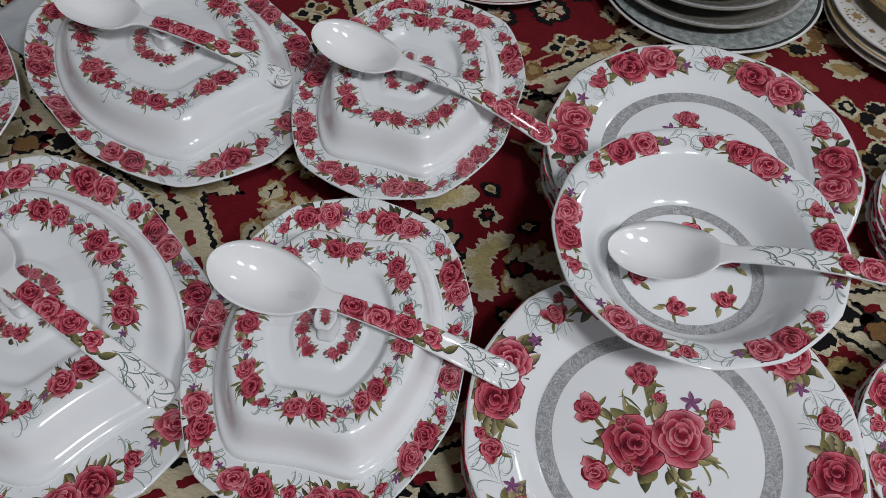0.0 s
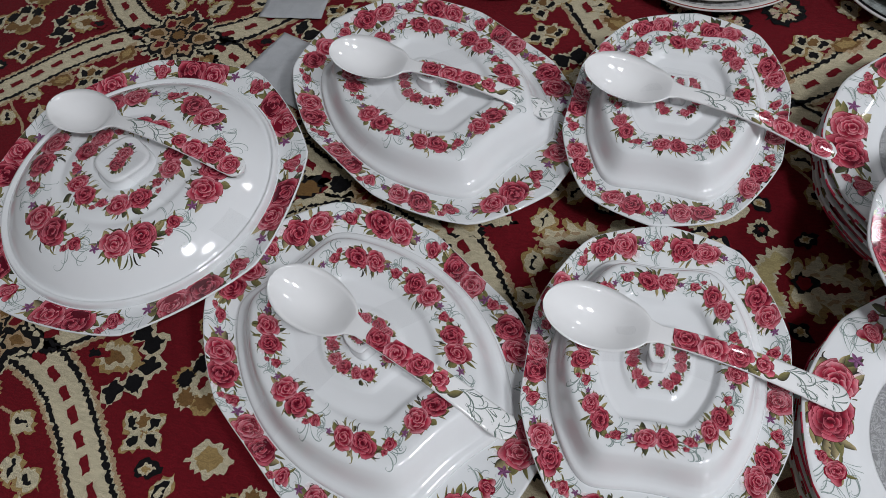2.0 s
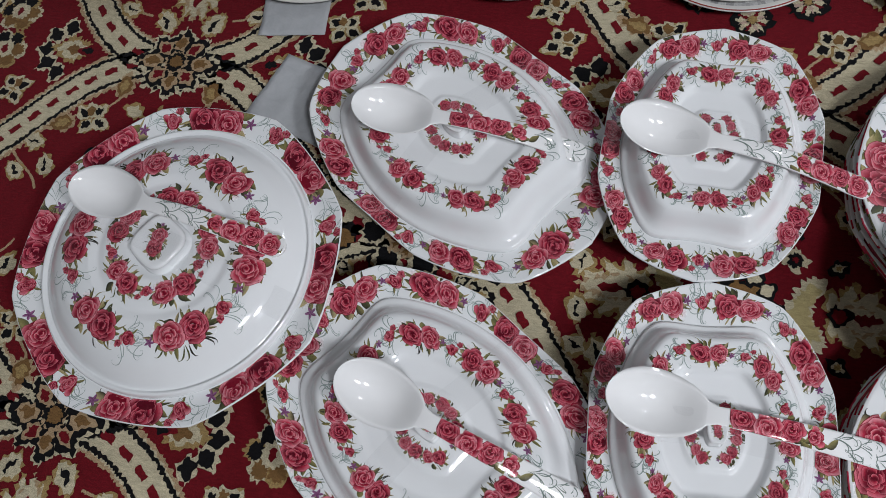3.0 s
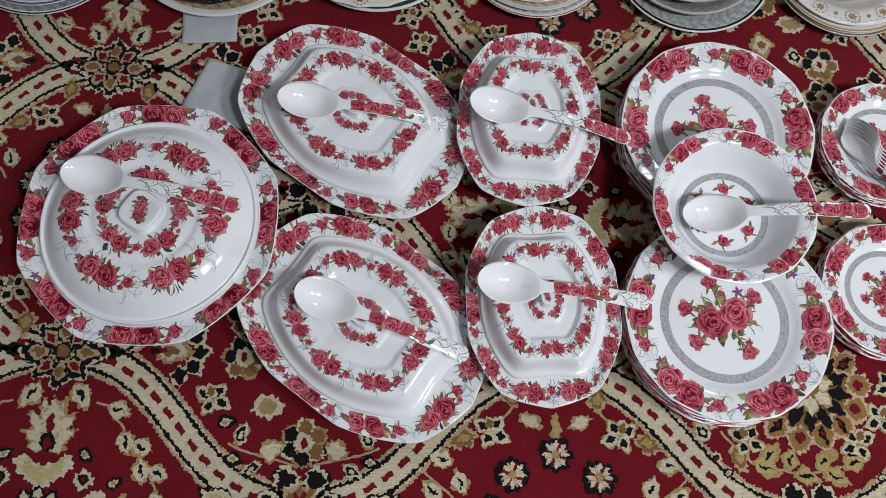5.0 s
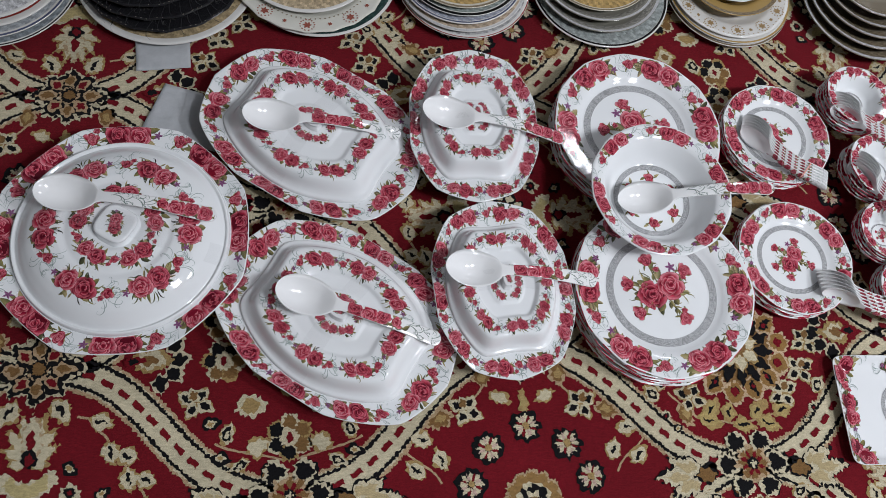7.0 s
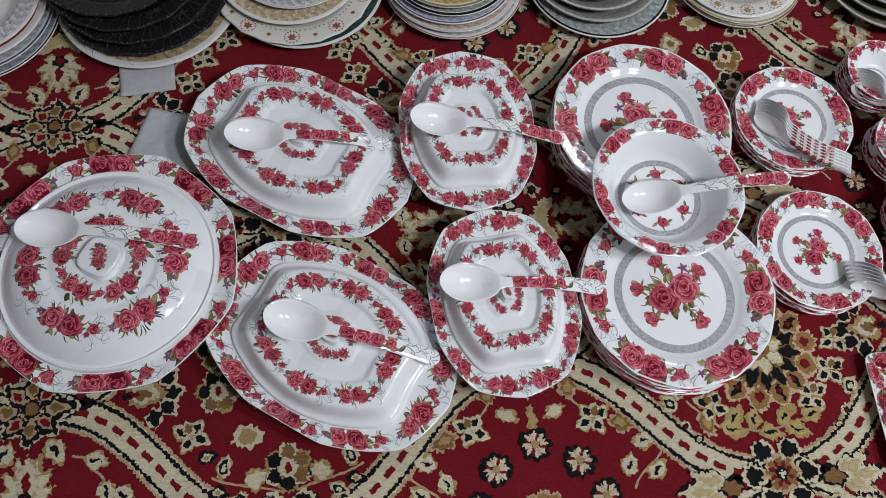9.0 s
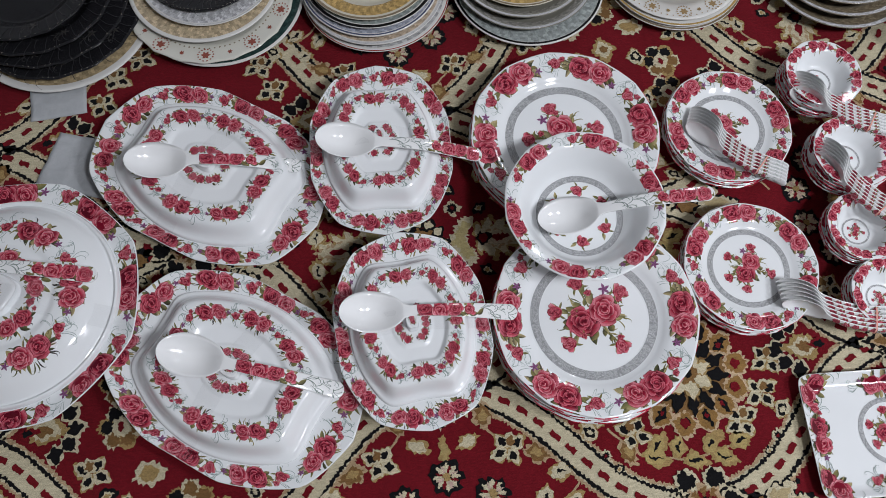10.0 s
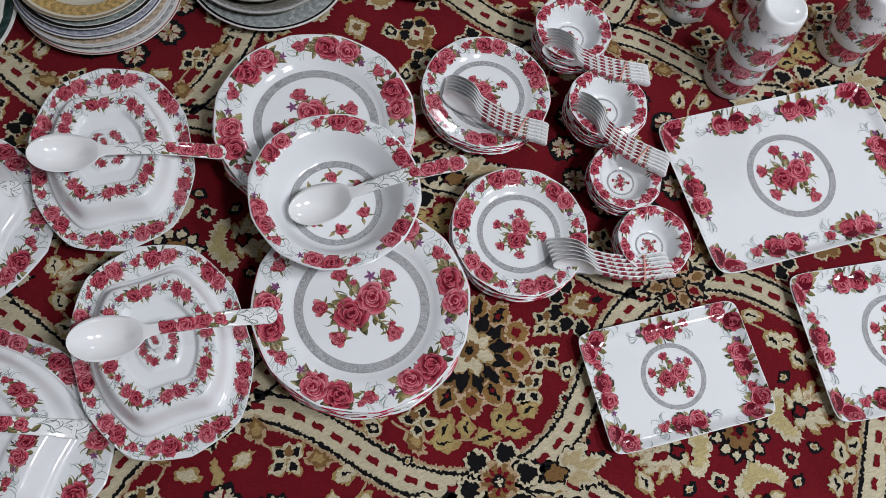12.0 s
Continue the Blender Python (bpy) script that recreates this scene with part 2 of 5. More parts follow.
def rosebud(P, place, cx, cy, r, ang, seed, detail=2, layer=2):
    """A half-open bud that points along ang, on a short stem with sepals."""
    rnd = random.Random(seed)
    ca, sa = math.cos(ang), math.sin(ang)

    def own(x, y, h):
        return place(cx + x * ca - y * sa, cy + x * sa + y * ca, h)

    ring = [(r * math.cos(t) * (1.2 if math.cos(t) > 0 else 0.9), r * (0.86 + 0.1 * math.cos(3 * t)) * math.sin(t)) for t in [i * math.tau / 12 for i in range(12)]]
    P.fan(own, (0, 0), ring, blend(CRIMSON, DEEP, 0.75), blend(CRIMSON, DEEP, 0.3 + 0.4 * rnd.random()), layer)
    if detail:
        def stretched(x, y, h):
            return own(1.12 * x + 0.1 * r, 0.84 * y, h)
        for side in (-1, 1):
            petal(P, own, -r * 0.55, side * r * 0.1, side * 0.62, r * 0.3, r * 1.75, 0.36, blend(CRIMSON, DEEP, 0.6), blend(CRIMSON, ROSE, rnd.uniform(0.1, 0.7)), blend(PINK, PALE, rnd.uniform(0.1, 0.7)), layer + 1, rnd, 5)
        rose(P, stretched, 0, 0, r * 0.92, seed + 3, rnd.uniform(0.2, 0.7), 1 if detail == 1 or r < 0.008 else 2, layer + 1.5)
    for side in (-1, 1):
        leaf(P, own, -r * 0.5, side * r * 0.4, math.pi - side * 0.9, r * 1.2, r * 0.2, OLIVE, MOSS, layer - 1)
        leaf(P, own, -r * 0.3, side * r * 0.6, side * 1.1, r * 1.0, r * 0.14, GOLD_LEAF, MOSS, layer - 1, -0.3 * side)


def leaf(P, place, cx, cy, ang, length, width, light, dark, layer, curve=0.25):
    ca, sa, n = math.cos(ang), math.sin(ang), 5
    rows = [[], [], []]
    for i in range(n + 1):
        t = i / n
        w = width * math.sin(math.pi * min(1, t * 0.97 + 0.03)) ** 0.8 * (1 - 0.25 * t)
        bend = curve * length * t * t
        for row, s in zip(rows, (-1, 0, 1)):
            x, y = t * length, bend + s * w
            row.append((cx + x * ca - y * sa, cy + x * sa + y * ca))
    P.strip(place, rows, (dark, blend(light, dark, 0.45), light), layer)


def curl(P, place, cx, cy, ang, size, spin, layer=0, colour=SCROLL, width=0.00024):
    """A fine scroll line that winds into a small spiral."""
    rows, x, y, a, n = [[], []], cx, cy, ang, 22
    for i in range(n + 1):
        t = i / n
        w = width * (0.45 + 1.1 * math.sin(math.pi * min(1, t * 1.3 if t < 0.75 else 1)))
        for row, s in zip(rows, (-1, 1)):
            row.append((x - s * w * math.sin(a), y + s * w * math.cos(a)))
        step = size * 0.15 * (1 - 0.82 * t)
        x, y = x + math.cos(a) * step, y + math.sin(a) * step
        a += spin * (0.04 + 0.62 * t ** 1.6)
    P.strip(place, rows, (colour, colour), layer)


def flourish(P, place, cx, cy, ang, size, seed, colour=SCROLL, width=0.00024):
    """A spray of scrolls that branch from one stem."""
    rnd = random.Random(seed)
    for k in range(5):
        t = k / 5
        x, y = cx + math.cos(ang) * size * 0.55 * t, cy + math.sin(ang) * size * 0.55 * t
        side = 1 if k % 2 else -1
        curl(P, place, x, y, ang + side * rnd.uniform(0.15, 0.6), size * rnd.uniform(0.55, 0.85) * (1 - 0.35 * t), side * rnd.choice((1, 1, -1)), 0, colour, width)


def violet(P, place, cx, cy, r, turn, layer=2):
    for i in range(5):
        leaf(P, place, cx, cy, turn + i * math.tau / 5, r, r * 0.26, VIOLET, VIOLET_DARK, layer + 0.2 * i, 0.1)


def bouquet(P, place, size, seed, detail=2, bud=1, scrolls=True, flip=1, wash=True):
    """Two roses side by side along x with leaves round them, a violet at one end, buds and scrolls at the other. size: one rose's radius."""
    rnd = random.Random(seed)

    def own(x, y, h):
        return place(flip * x, y, h)

    greens = ((OLIVE, MOSS), (MOSS, DARK_LEAF), (GOLD_LEAF, OLIVE), (OLIVE, DARK_LEAF), (GOLD_LEAF, DARK_LEAF))
    count = (5, 10, 22)[detail]
    for i in range(count):
        a = i * math.tau / count + rnd.uniform(-0.2, 0.2)
        ex, ey = size * 1.55 * math.cos(a), size * 0.68 * math.sin(a)
        light, dark = greens[rnd.randrange(5)]
        leaf(P, own, ex, ey, a + rnd.uniform(-0.6, 0.6), size * rnd.uniform(0.5, 1.1), size * rnd.choice((0.08, 0.14, 0.22, 0.30)), light, dark, rnd.random(), rnd.uniform(-0.4, 0.4))
    if detail > 1 and wash:
        for s in (-1, 1):
            ring = [(s * size * 1.3 + size * 0.75 * math.cos(t), -s * size * 0.5 + size * 0.6 * math.sin(t)) for t in [i * math.tau / 10 for i in range(10)]]
            P.fan(own, (s * size * 1.3, -s * size * 0.5), ring, BLUSH, WHITE, -1)
    if detail > 1:
        for k in range(9):
            a = rnd.uniform(0, math.tau)
            curl(P, own, size * 1.5 * math.cos(a), size * 0.8 * math.sin(a), a + rnd.uniform(-0.5, 0.5), size * rnd.uniform(0.3, 0.6), rnd.choice((-0.35, 0.35)), 0, rnd.choice((DARK_LEAF, MOSS, OLIVE)), size * 0.03)
    rose(P, own, -size * 0.82, size * rnd.uniform(-0.1, 0.1), size * 1.04, seed * 7 + 1, 0.2, detail, 2)
    rose(P, own, size * 0.82, size * rnd.uniform(-0.12, 0.12), size, seed * 7 + 2, 0.75, detail, 7)
    if detail:
        violet(P, own, size * 2.15, size * rnd.uniform(-0.5, 0.3), size * 0.36, rnd.random())
    if bud:
        rosebud(P, own, -size * 2.85, size * rnd.uniform(-0.35, 0.05), size * 0.44, rnd.uniform(1.2, 1.9), seed + 5, detail)
        if detail > 1:
            rosebud(P, own, -size * 2.3, size * 0.45, size * 0.22, 2.2, seed + 6, 1, 6)
    if scrolls and detail > 1:
        flourish(P, own, -size * 2.2, size * 0.1, math.pi - 0.5, size * 1.5, seed + 1)
        flourish(P, own, -size * 2.4, -size * 0.2, math.pi + 0.7, size * 1.3, seed + 2)
        flourish(P, own, size * 2.2, size * 0.0, 0.5, size * 1.2, seed + 3)


def spray(P, place, size, seed):
    """The bunch in the middle of a plate: two roses, five long-stemmed buds, leaves and a violet. size: one rose's radius."""
    rnd = random.Random(seed)
    greens = ((OLIVE, MOSS), (MOSS, DARK_LEAF), (GOLD_LEAF, OLIVE), (OLIVE, DARK_LEAF), (GOLD_LEAF, MOSS))
    for a, d in ((0.55, 2.35), (1.75, 2.5), (2.75, 2.4), (3.75, 2.35), (5.15, 2.55)):
        x, y = size * d * math.cos(a), size * d * math.sin(a) * 0.92
        P.strip(place, [[(x * t - s * size * 0.05 * math.sin(a), y * t + s * size * 0.05 * math.cos(a)) for t in (0.3, 0.6, 0.95)] for s in (-1, 1)], (MOSS, OLIVE), 0.1)
        for s in range(6):
            t = 0.42 + 0.09 * s
            leaf(P, place, x * t, y * t, a + rnd.choice((-1, 1)) * rnd.uniform(0.5, 1.1), size * rnd.uniform(0.35, 0.7), size * rnd.choice((0.07, 0.12, 0.19)), *rnd.choice(greens), rnd.random(), rnd.uniform(-0.4, 0.4))
        rosebud(P, place, x * 1.04, y * 1.04, size * 0.45, a + rnd.uniform(-0.3, 0.3), seed + int(a * 10), 2)
        rosebud(P, place, x * 0.72 + size * 0.42, y * 0.74 - size * 0.1, size * 0.2, a, seed + 3, 1, 6)
    for i in range(22):
        a = i * math.tau / 22 + rnd.uniform(-0.15, 0.15)
        leaf(P, place, size * 1.4 * math.cos(a), size * 0.85 * math.sin(a), a + rnd.uniform(-0.5, 0.5), size * rnd.uniform(0.5, 1.0), size * rnd.choice((0.08, 0.14, 0.22, 0.28)), *rnd.choice(greens), 1.2 + 0.03 * i, rnd.uniform(-0.4, 0.4))
    for k in range(8):
        a = rnd.uniform(0, math.tau)
        curl(P, place, size * 1.5 * math.cos(a), size * 1.1 * math.sin(a), a + rnd.uniform(-0.5, 0.5), size * rnd.uniform(0.4, 0.7), rnd.choice((-0.35, 0.35)), 0, rnd.choice((MOSS, OLIVE)), size * 0.025)
    rose(P, place, -size * 0.78, -size * 0.2, size * 1.04, seed + 11, 0.15, 2, 2)
    rose(P, place, size * 0.78, size * 0.28, size, seed + 12, 0.7, 2, 7)
    violet(P, place, size * 1.2, size * 1.6, size * 0.42, 0.3)


def ring_place(surface, k0, angle, inward=False, low=0.0, high=9.0):
    """Maps a motif to a surface: x runs along the ring at k0, y outwards."""
    def between(p, q):
        return math.dist(p, q)
    along = between(surface(k0, angle + 0.02), surface(k0, angle - 0.02)) / 0.04
    out = between(surface(k0 + 0.01, angle), surface(k0 - 0.01, angle)) / 0.02
    flip = -1 if inward else 1

    def place(x, y, h):
        k, a = min(high, max(low, k0 + flip * y / out)), angle - flip * x / along
        qx, qy, qz = surface(k, a)
        ux, uy, uz = surface(k + 0.004, a)
        ux, uy, uz = ux - qx, uy - qy, uz - qz
        vx, vy, vz = surface(k, a + 0.01)
        vx, vy, vz = vx - qx, vy - qy, vz - qz
        nx, ny, nz = uy * vz - uz * vy, uz * vx - ux * vz, ux * vy - uy * vx
        f = h / max(math.sqrt(nx * nx + ny * ny + nz * nz), 1e-12) * (1 if nz >= 0 else -1)
        return (qx + nx * f, qy + ny * f, qz + nz * f)
    return place


def flat_place(z, turn=0.0, cx=0.0, cy=0.0):
    c, s = math.cos(turn), math.sin(turn)
    return lambda x, y, h: (cx + c * x - s * y, cy + s * x + c * y, z + h)


# ---- round ware: plates and bowls ----
def ware_meshes(outline, profile, thick, foot, segments, mat, name):
    """The solid of a plate or bowl from its upper profile of (k, z), k times the outline; foot: the foot ring's k."""
    top = dense(profile, 0.035)

    def under(k):
        return max(0.0012, height_at(profile, k) - thick)

    edge = profile[-1]
    below = [(1.006, edge[1] - thick * 0.5), (0.995, edge[1] - thick)] + [(k, under(k)) for k in np.linspace(0.96, foot + 0.03, 12)]
    below += [(foot, 0.0), (foot - 0.03, 0.0), (foot - 0.05, 0.0016)]
    rings = []
    for k, z in [(max(k, 0.002), z) for k, z in top] + below + [(0.002, 0.0016)]:
        ring = []
        for j in range(segments):
            a = math.tau * j / segments
            r = radius_at(outline, k, a)
            ring.append((r * math.cos(a), r * math.sin(a), z))
        rings.append(ring)
    verts, faces = loft(rings)
    return mesh_of(name, verts, [tuple(reversed(f)) for f in faces], mat)


def radius_at(outline, k, a):
    """The scalloped edge fades into a true circle towards the middle."""
    soft = min(1.0, max(0.0, (k - 0.7) / 0.3))
    return k * (outline(a) * soft + outline(0.0) * (1 - soft))


def ware_surface(outline, profile):
    return lambda k, a: (radius_at(outline, k, a) * math.cos(a), radius_at(outline, k, a) * math.sin(a), height_at(profile, k))


def edge_print(outline, z, thick, parent, seed, share=0.5):
    """The transfer wraps over the edge: red, green and white dashes on its face."""
    P, rnd, a0 = Print(), random.Random(seed), 0.0
    while a0 < math.tau:
        run = rnd.uniform(0.02, 0.16)
        if rnd.random() < share:
            c, n = rnd.choice((CRIMSON, CRIMSON, blend(DEEP, CRIMSON, 0.5), ROSE, MOSS, PINK)), max(1, int(run / 0.04))
            start = len(P.verts)
            for j in range(n + 1):
                a = a0 + run * j / n
                r = outline(a)
                for k, dz in ((1.0015, 0.0001), (1.0085, -0.0004), (1.0085, -thick * 0.7)):
                    P.verts.append((k * r * math.cos(a), k * r * math.sin(a), z + dz))
                    P.cols.append(c)
            for j in range(n):
                p = start + 3 * j
                P.faces += [(p, p + 1, p + 4, p + 3), (p + 1, p + 2, p + 5, p + 4)]
        a0 += run
    tagged(P.part("edge_print", parent), kind="stuff")


def grey_ring(surface, k0, k1, parent, lift=0.0003):
    P_verts, P_faces, n = [], [], 96
    for j in range(n):
        a = math.tau * j / n
        for k in np.linspace(k0, k1, 4):
            x, y, z = surface(k, a)
            P_verts.append((x, y, z + lift))
    for j in range(n):
        for i in range(3):
            p, q = j * 4 + i, ((j + 1) % n) * 4 + i
            P_faces.append((p, p + 1, q + 1, q))
    return part("silver_band", mesh_of("silver_band", P_verts, P_faces, SCROLL_BAND), parent)


def rim_roses(surface, k, degrees, size, parent, detail=2, seed=1, bud=1, inward=False, scrolls=True, into=None, low=0.0, high=0.985):
    """A bouquet at each of the angles along the ring at k."""
    P = into or Print()
    for i, a in enumerate(degrees):
        bouquet(P, ring_place(surface, k, radians(a), inward, low, high), size, seed + i % 3, detail, bud, scrolls)
    if into is None:
        P.part("rose_print", parent)
    return P


def stack(kind, label, category, group, centre, levels, step, build, top_build, turn=0.0, z0=0.001):
    """A pile: levels - 1 plain pieces and a fully printed one on top; each is shifted and turned slightly."""
    rnd = random.Random(int(centre[0] * 1000) + 17)
    base = None
    for i in range(levels):
        last = i == levels - 1
        m = pose(centre[0] + (0 if last else rnd.uniform(-0.0022, 0.0022)), centre[1] + (0 if last else rnd.uniform(-0.0022, 0.0022)), z0 + i * step, 0, 0, turn if last else turn + rnd.uniform(-50, 50))
        if last:
            ob = top_build(m)
        elif base is None:
            base = build(m)
            ob = base
        else:
            ob = copy_thing(base, m)
        tagged(ob, label, category, group)
    return ob


# ---- room ----
def box_mesh(name, x0, y0, z0, x1, y1, z1, mat):
    bm = bmesh.new()
    bmesh.ops.create_cube(bm, size=1, matrix=Matrix.LocRotScale(((x0 + x1) / 2, (y0 + y1) / 2, (z0 + z1) / 2), None, (x1 - x0, y1 - y0, z1 - z0)))
    me = bpy.data.meshes.new(name)
    bm.to_mesh(me)
    bm.free()
    me.materials.append(mat)
    return me


# walls and ceiling lie out of view, added to bounce fill light
for wall_name, box in (("wall_north", (-3.2, 3.2, 0, 3.2, 3.3, 2.8)), ("wall_south", (-3.2, -2.9, 0, 3.2, -2.8, 2.8)),
                       ("wall_east", (3.2, -2.9, 0, 3.3, 3.3, 2.8)), ("wall_west", (-3.3, -2.9, 0, -3.2, 3.3, 2.8))):
    tagged(new(wall_name, box_mesh(wall_name, *box, BOUNCE_GREY)), "unseen grey room wall added to bounce fill light", "wall", kind="structure")
tagged(new("ceiling", box_mesh("ceiling", -3.3, -2.9, 2.8, 3.3, 3.3, 2.9, BOUNCE_GREY)), "unseen grey ceiling added to bounce fill light", "ceiling", kind="structure")
tagged(new("floor", box_mesh("floor", -3.3, -2.9, -0.1, 3.3, 3.3, -0.012, FLOOR_TILE)), "pale smooth tiled floor under the carpet", "floor", kind="structure")


# ---- carpet ----
CREAM, TAN, BROWN, BLACK, RED, PEACH = (0.55, 0.49, 0.34), (0.35, 0.24, 0.10), (0.20, 0.11, 0.042), (0.008, 0.008, 0.009), (0.155, 0.008, 0.0135), (0.42, 0.30, 0.18)
CARPET_TURN = -13.2


class Weave:
    """Gathers woven shapes, each one pile layer above the field."""

    def __init__(self, seed):
        self.verts, self.faces, self.cols, self.rnd, self.count = [], [], [], random.Random(seed), 0

    def poly(self, pts, colour, layer, rough=0.0034):
        """A star-shaped area with the stepped edge of knotted pile."""
        edge, n = [], len(pts)
        span = max(p[0] for p in pts) - min(p[0] for p in pts) + max(p[1] for p in pts) - min(p[1] for p in pts)
        calm = min(1.0, 0.25 + span / 0.10)
        for i in range(n):
            (x0, y0), (x1, y1) = pts[i], pts[(i + 1) % n]
            d = math.hypot(x1 - x0, y1 - y0)
            m = max(1, int(d / 0.0024))
            for j in range(m):
                t = j / m
                slow = noise.noise(Vector(((x0 + (x1 - x0) * t) * 95, (y0 + (y1 - y0) * t) * 95, layer * 3.1)))
                k = (self.rnd.uniform(-rough, rough) + 0.0021 * slow) * calm
                edge.append((x0 + (x1 - x0) * t + (y1 - y0) / max(d, 1e-6) * k, y0 + (y1 - y0) * t - (x1 - x0) / max(d, 1e-6) * k))
        self.count += 1
        start, z = len(self.verts), -0.0025 + 0.00045 * layer + 0.00002 * (self.count % 17)
        self.verts += [(x, y, z) for x, y in edge]
        self.cols += [colour] * len(edge)
        self.faces += [tuple(start + i for i in tri) for tri in tessellate_polygon([[(x, y, 0.0) for x, y in edge]])]

    def ribbon(self, path, half0, half1, colour, layer, rough=0.0022):
        """A band between two offsets of a path."""
        start, z = len(self.verts), -0.0025 + 0.00045 * layer
        for i, (x, y) in enumerate(path):
            (xa, ya), (xb, yb) = path[max(i - 1, 0)], path[min(i + 1, len(path) - 1)]
            d = math.hypot(xb - xa, yb - ya)
            nx, ny = -(yb - ya) / d, (xb - xa) / d
            for h in (half0, half1):
                k = h + self.rnd.uniform(-rough, rough)
                self.verts.append((x + nx * k, y + ny * k, z))
                self.cols.append(colour)
        self.faces += [(start + 2 * i, start + 2 * i + 1, start + 2 * i + 3, start + 2 * i + 2) for i in range(len(path) - 1)]

    def radial(self, cx, cy, fn, colour, layer, grow=0.0, turn=0.0, n=36):
        self.poly([(cx + (fn(a) + grow) * math.cos(a + turn), cy + (fn(a) + grow) * math.sin(a + turn)) for a in [i * math.tau / n for i in range(n)]], colour, layer)

    def leaf(self, cx, cy, ang, length, width, shades, layer=1, curve=0.0):
        """Nested pointed ovals that start at (cx, cy) and run along ang; shades: (share of the size, colour)."""
        lean, wave = self.rnd.uniform(-0.12, 0.12), self.rnd.uniform(0, 6.28)
        for i, (f, colour) in enumerate(shades):
            vein = i > 0 and colour == BLACK and f < 0.5
            long, wide = (min(0.8, f * 1.7), f * 0.62) if vein else (f, f)
            pts, off = [], length * (1 - long) * 0.42
            for side in (1, -1):
                for j in range(9):
                    t = j / 9 if side > 0 else 1 - j / 9
                    w = side * width * wide * math.sin(math.pi * t ** 0.85) * (1 + side * lean + 0.11 * math.sin(11 * t + wave + side))
                    x = off + t * length * long
                    y = w + curve * length * (x / length) ** 2 + (0.12 * width * math.sin(7 * t + wave) if vein else 0.0)
                    pts.append((cx + x * math.cos(ang) - y * math.sin(ang), cy + x * math.sin(ang) + y * math.cos(ang)))
            self.poly(pts, colour, layer + i)


def bezier(p0, p1, p2, p3, n):
    out = []
    for i in range(n + 1):
        t = i / n
        b = ((1 - t) ** 3, 3 * t * (1 - t) ** 2, 3 * t * t * (1 - t), t ** 3)
        out.append(tuple(sum(w * p[c] for w, p in zip(b, (p0, p1, p2, p3))) for c in (0, 1)))
    return out


def woven_band(W, x0, y0, x1, y1):
    h = (x1 - x0) / 2
    path = bezier((x0, y0), (x0 + h, y0), (x1 - h, y1), (x1, y1), 180)
    W.ribbon(path, -0.0262, 0.0262, PEACH, 1)
    W.ribbon(path, -0.0220, 0.0220, CREAM, 2)
    for s in (-1, 1):
        W.ribbon(path, s * 0.0203, s * 0.0158, BLACK, 3, 0.0019)
    for i in range(14, 175, 13):
        (xa, ya), (xb, yb) = path[i - 1], path[i + 1]
        a = math.atan2(yb - ya, xb - xa)
        x, y = path[i]
        pts = [(x + u * math.cos(a) - v * math.sin(a), y + u * math.sin(a) + v * math.cos(a)) for u, v in ((-0.0085, -0.003), (-0.004, -0.0045), (0.004, -0.0032), (0.0085, -0.0045), (0.008, 0.0035), (0.002, 0.0045), (-0.004, 0.0032), (-0.0085, 0.0042))]
        W.poly(pts, RED, 4, 0.0016)


def star_node(W, x, y):
    for i in range(8):
        a = i * math.tau / 8
        f = 1.18 if i % 4 == 0 else 0.95
        W.leaf(x + 0.006 * math.cos(a), y + 0.006 * math.sin(a), a, 0.050 * f, 0.0165, ((1, CREAM), (0.86, BLACK), (0.56, PEACH), (0.36, RED if i % 2 else BROWN)), 5)
    W.radial(x, y, lambda a: 0.0155, PEACH, 9.2)
    W.radial(x, y, lambda a: 0.0128, BLACK, 9.6)
    W.radial(x, y, lambda a: 0.0088, BROWN, 10)


def black_node(W, x, y):
    for i in range(6):
        a = i * math.tau / 6
        px, py = x + 0.039 * math.cos(a), y + 0.036 * math.sin(a)
        W.radial(px, py, lambda t: 0.0165 + 0.001 * math.cos(3 * t), CREAM, 5)
        W.radial(px, py, lambda t: 0.0118 + 0.002 * math.cos(3 * t), BLACK, 6)
    W.radial(x, y, lambda t: 0.025 + 0.004 * math.cos(8 * t), PEACH, 7)
    W.radial(x, y, lambda t: 0.020 + 0.004 * math.cos(8 * t), BROWN, 8)
    for i in range(8):
        a = (i + 0.5) * math.tau / 8
        W.leaf(x + 0.007 * math.cos(a), y + 0.007 * math.sin(a), a, 0.012, 0.003, ((1, RED),), 9)
    W.radial(x, y, lambda t: 0.0085, BLACK, 9.5)
    W.radial(x, y, lambda t: 0.004 + 0.002 * math.cos(4 * t), CREAM, 10)


def joint_palmette(W, x, y, s):
    """A half palmette with black lobes that opens away from the star, between two parting bands."""
    for a in (-1.35, -0.68, 0.0, 0.68, 1.35):
        t = a if s > 0 else math.pi - a
        px, py = x + 0.030 * math.cos(t), y + 0.031 * math.sin(t)
        W.leaf(px - 0.012 * math.cos(t), py - 0.012 * math.sin(t), t, 0.032, 0.0125, ((1, CREAM), (0.76, BLACK)), 3)
    t = 0 if s > 0 else math.pi
    W.leaf(x - s * 0.035, y, t, 0.062, 0.019, ((1, TAN), (0.72, CREAM), (0.4, BROWN)), 5)
    W.leaf(x - s * 0.042, y, t, 0.03, 0.008, ((1, RED), (0.6, BLACK)), 8)


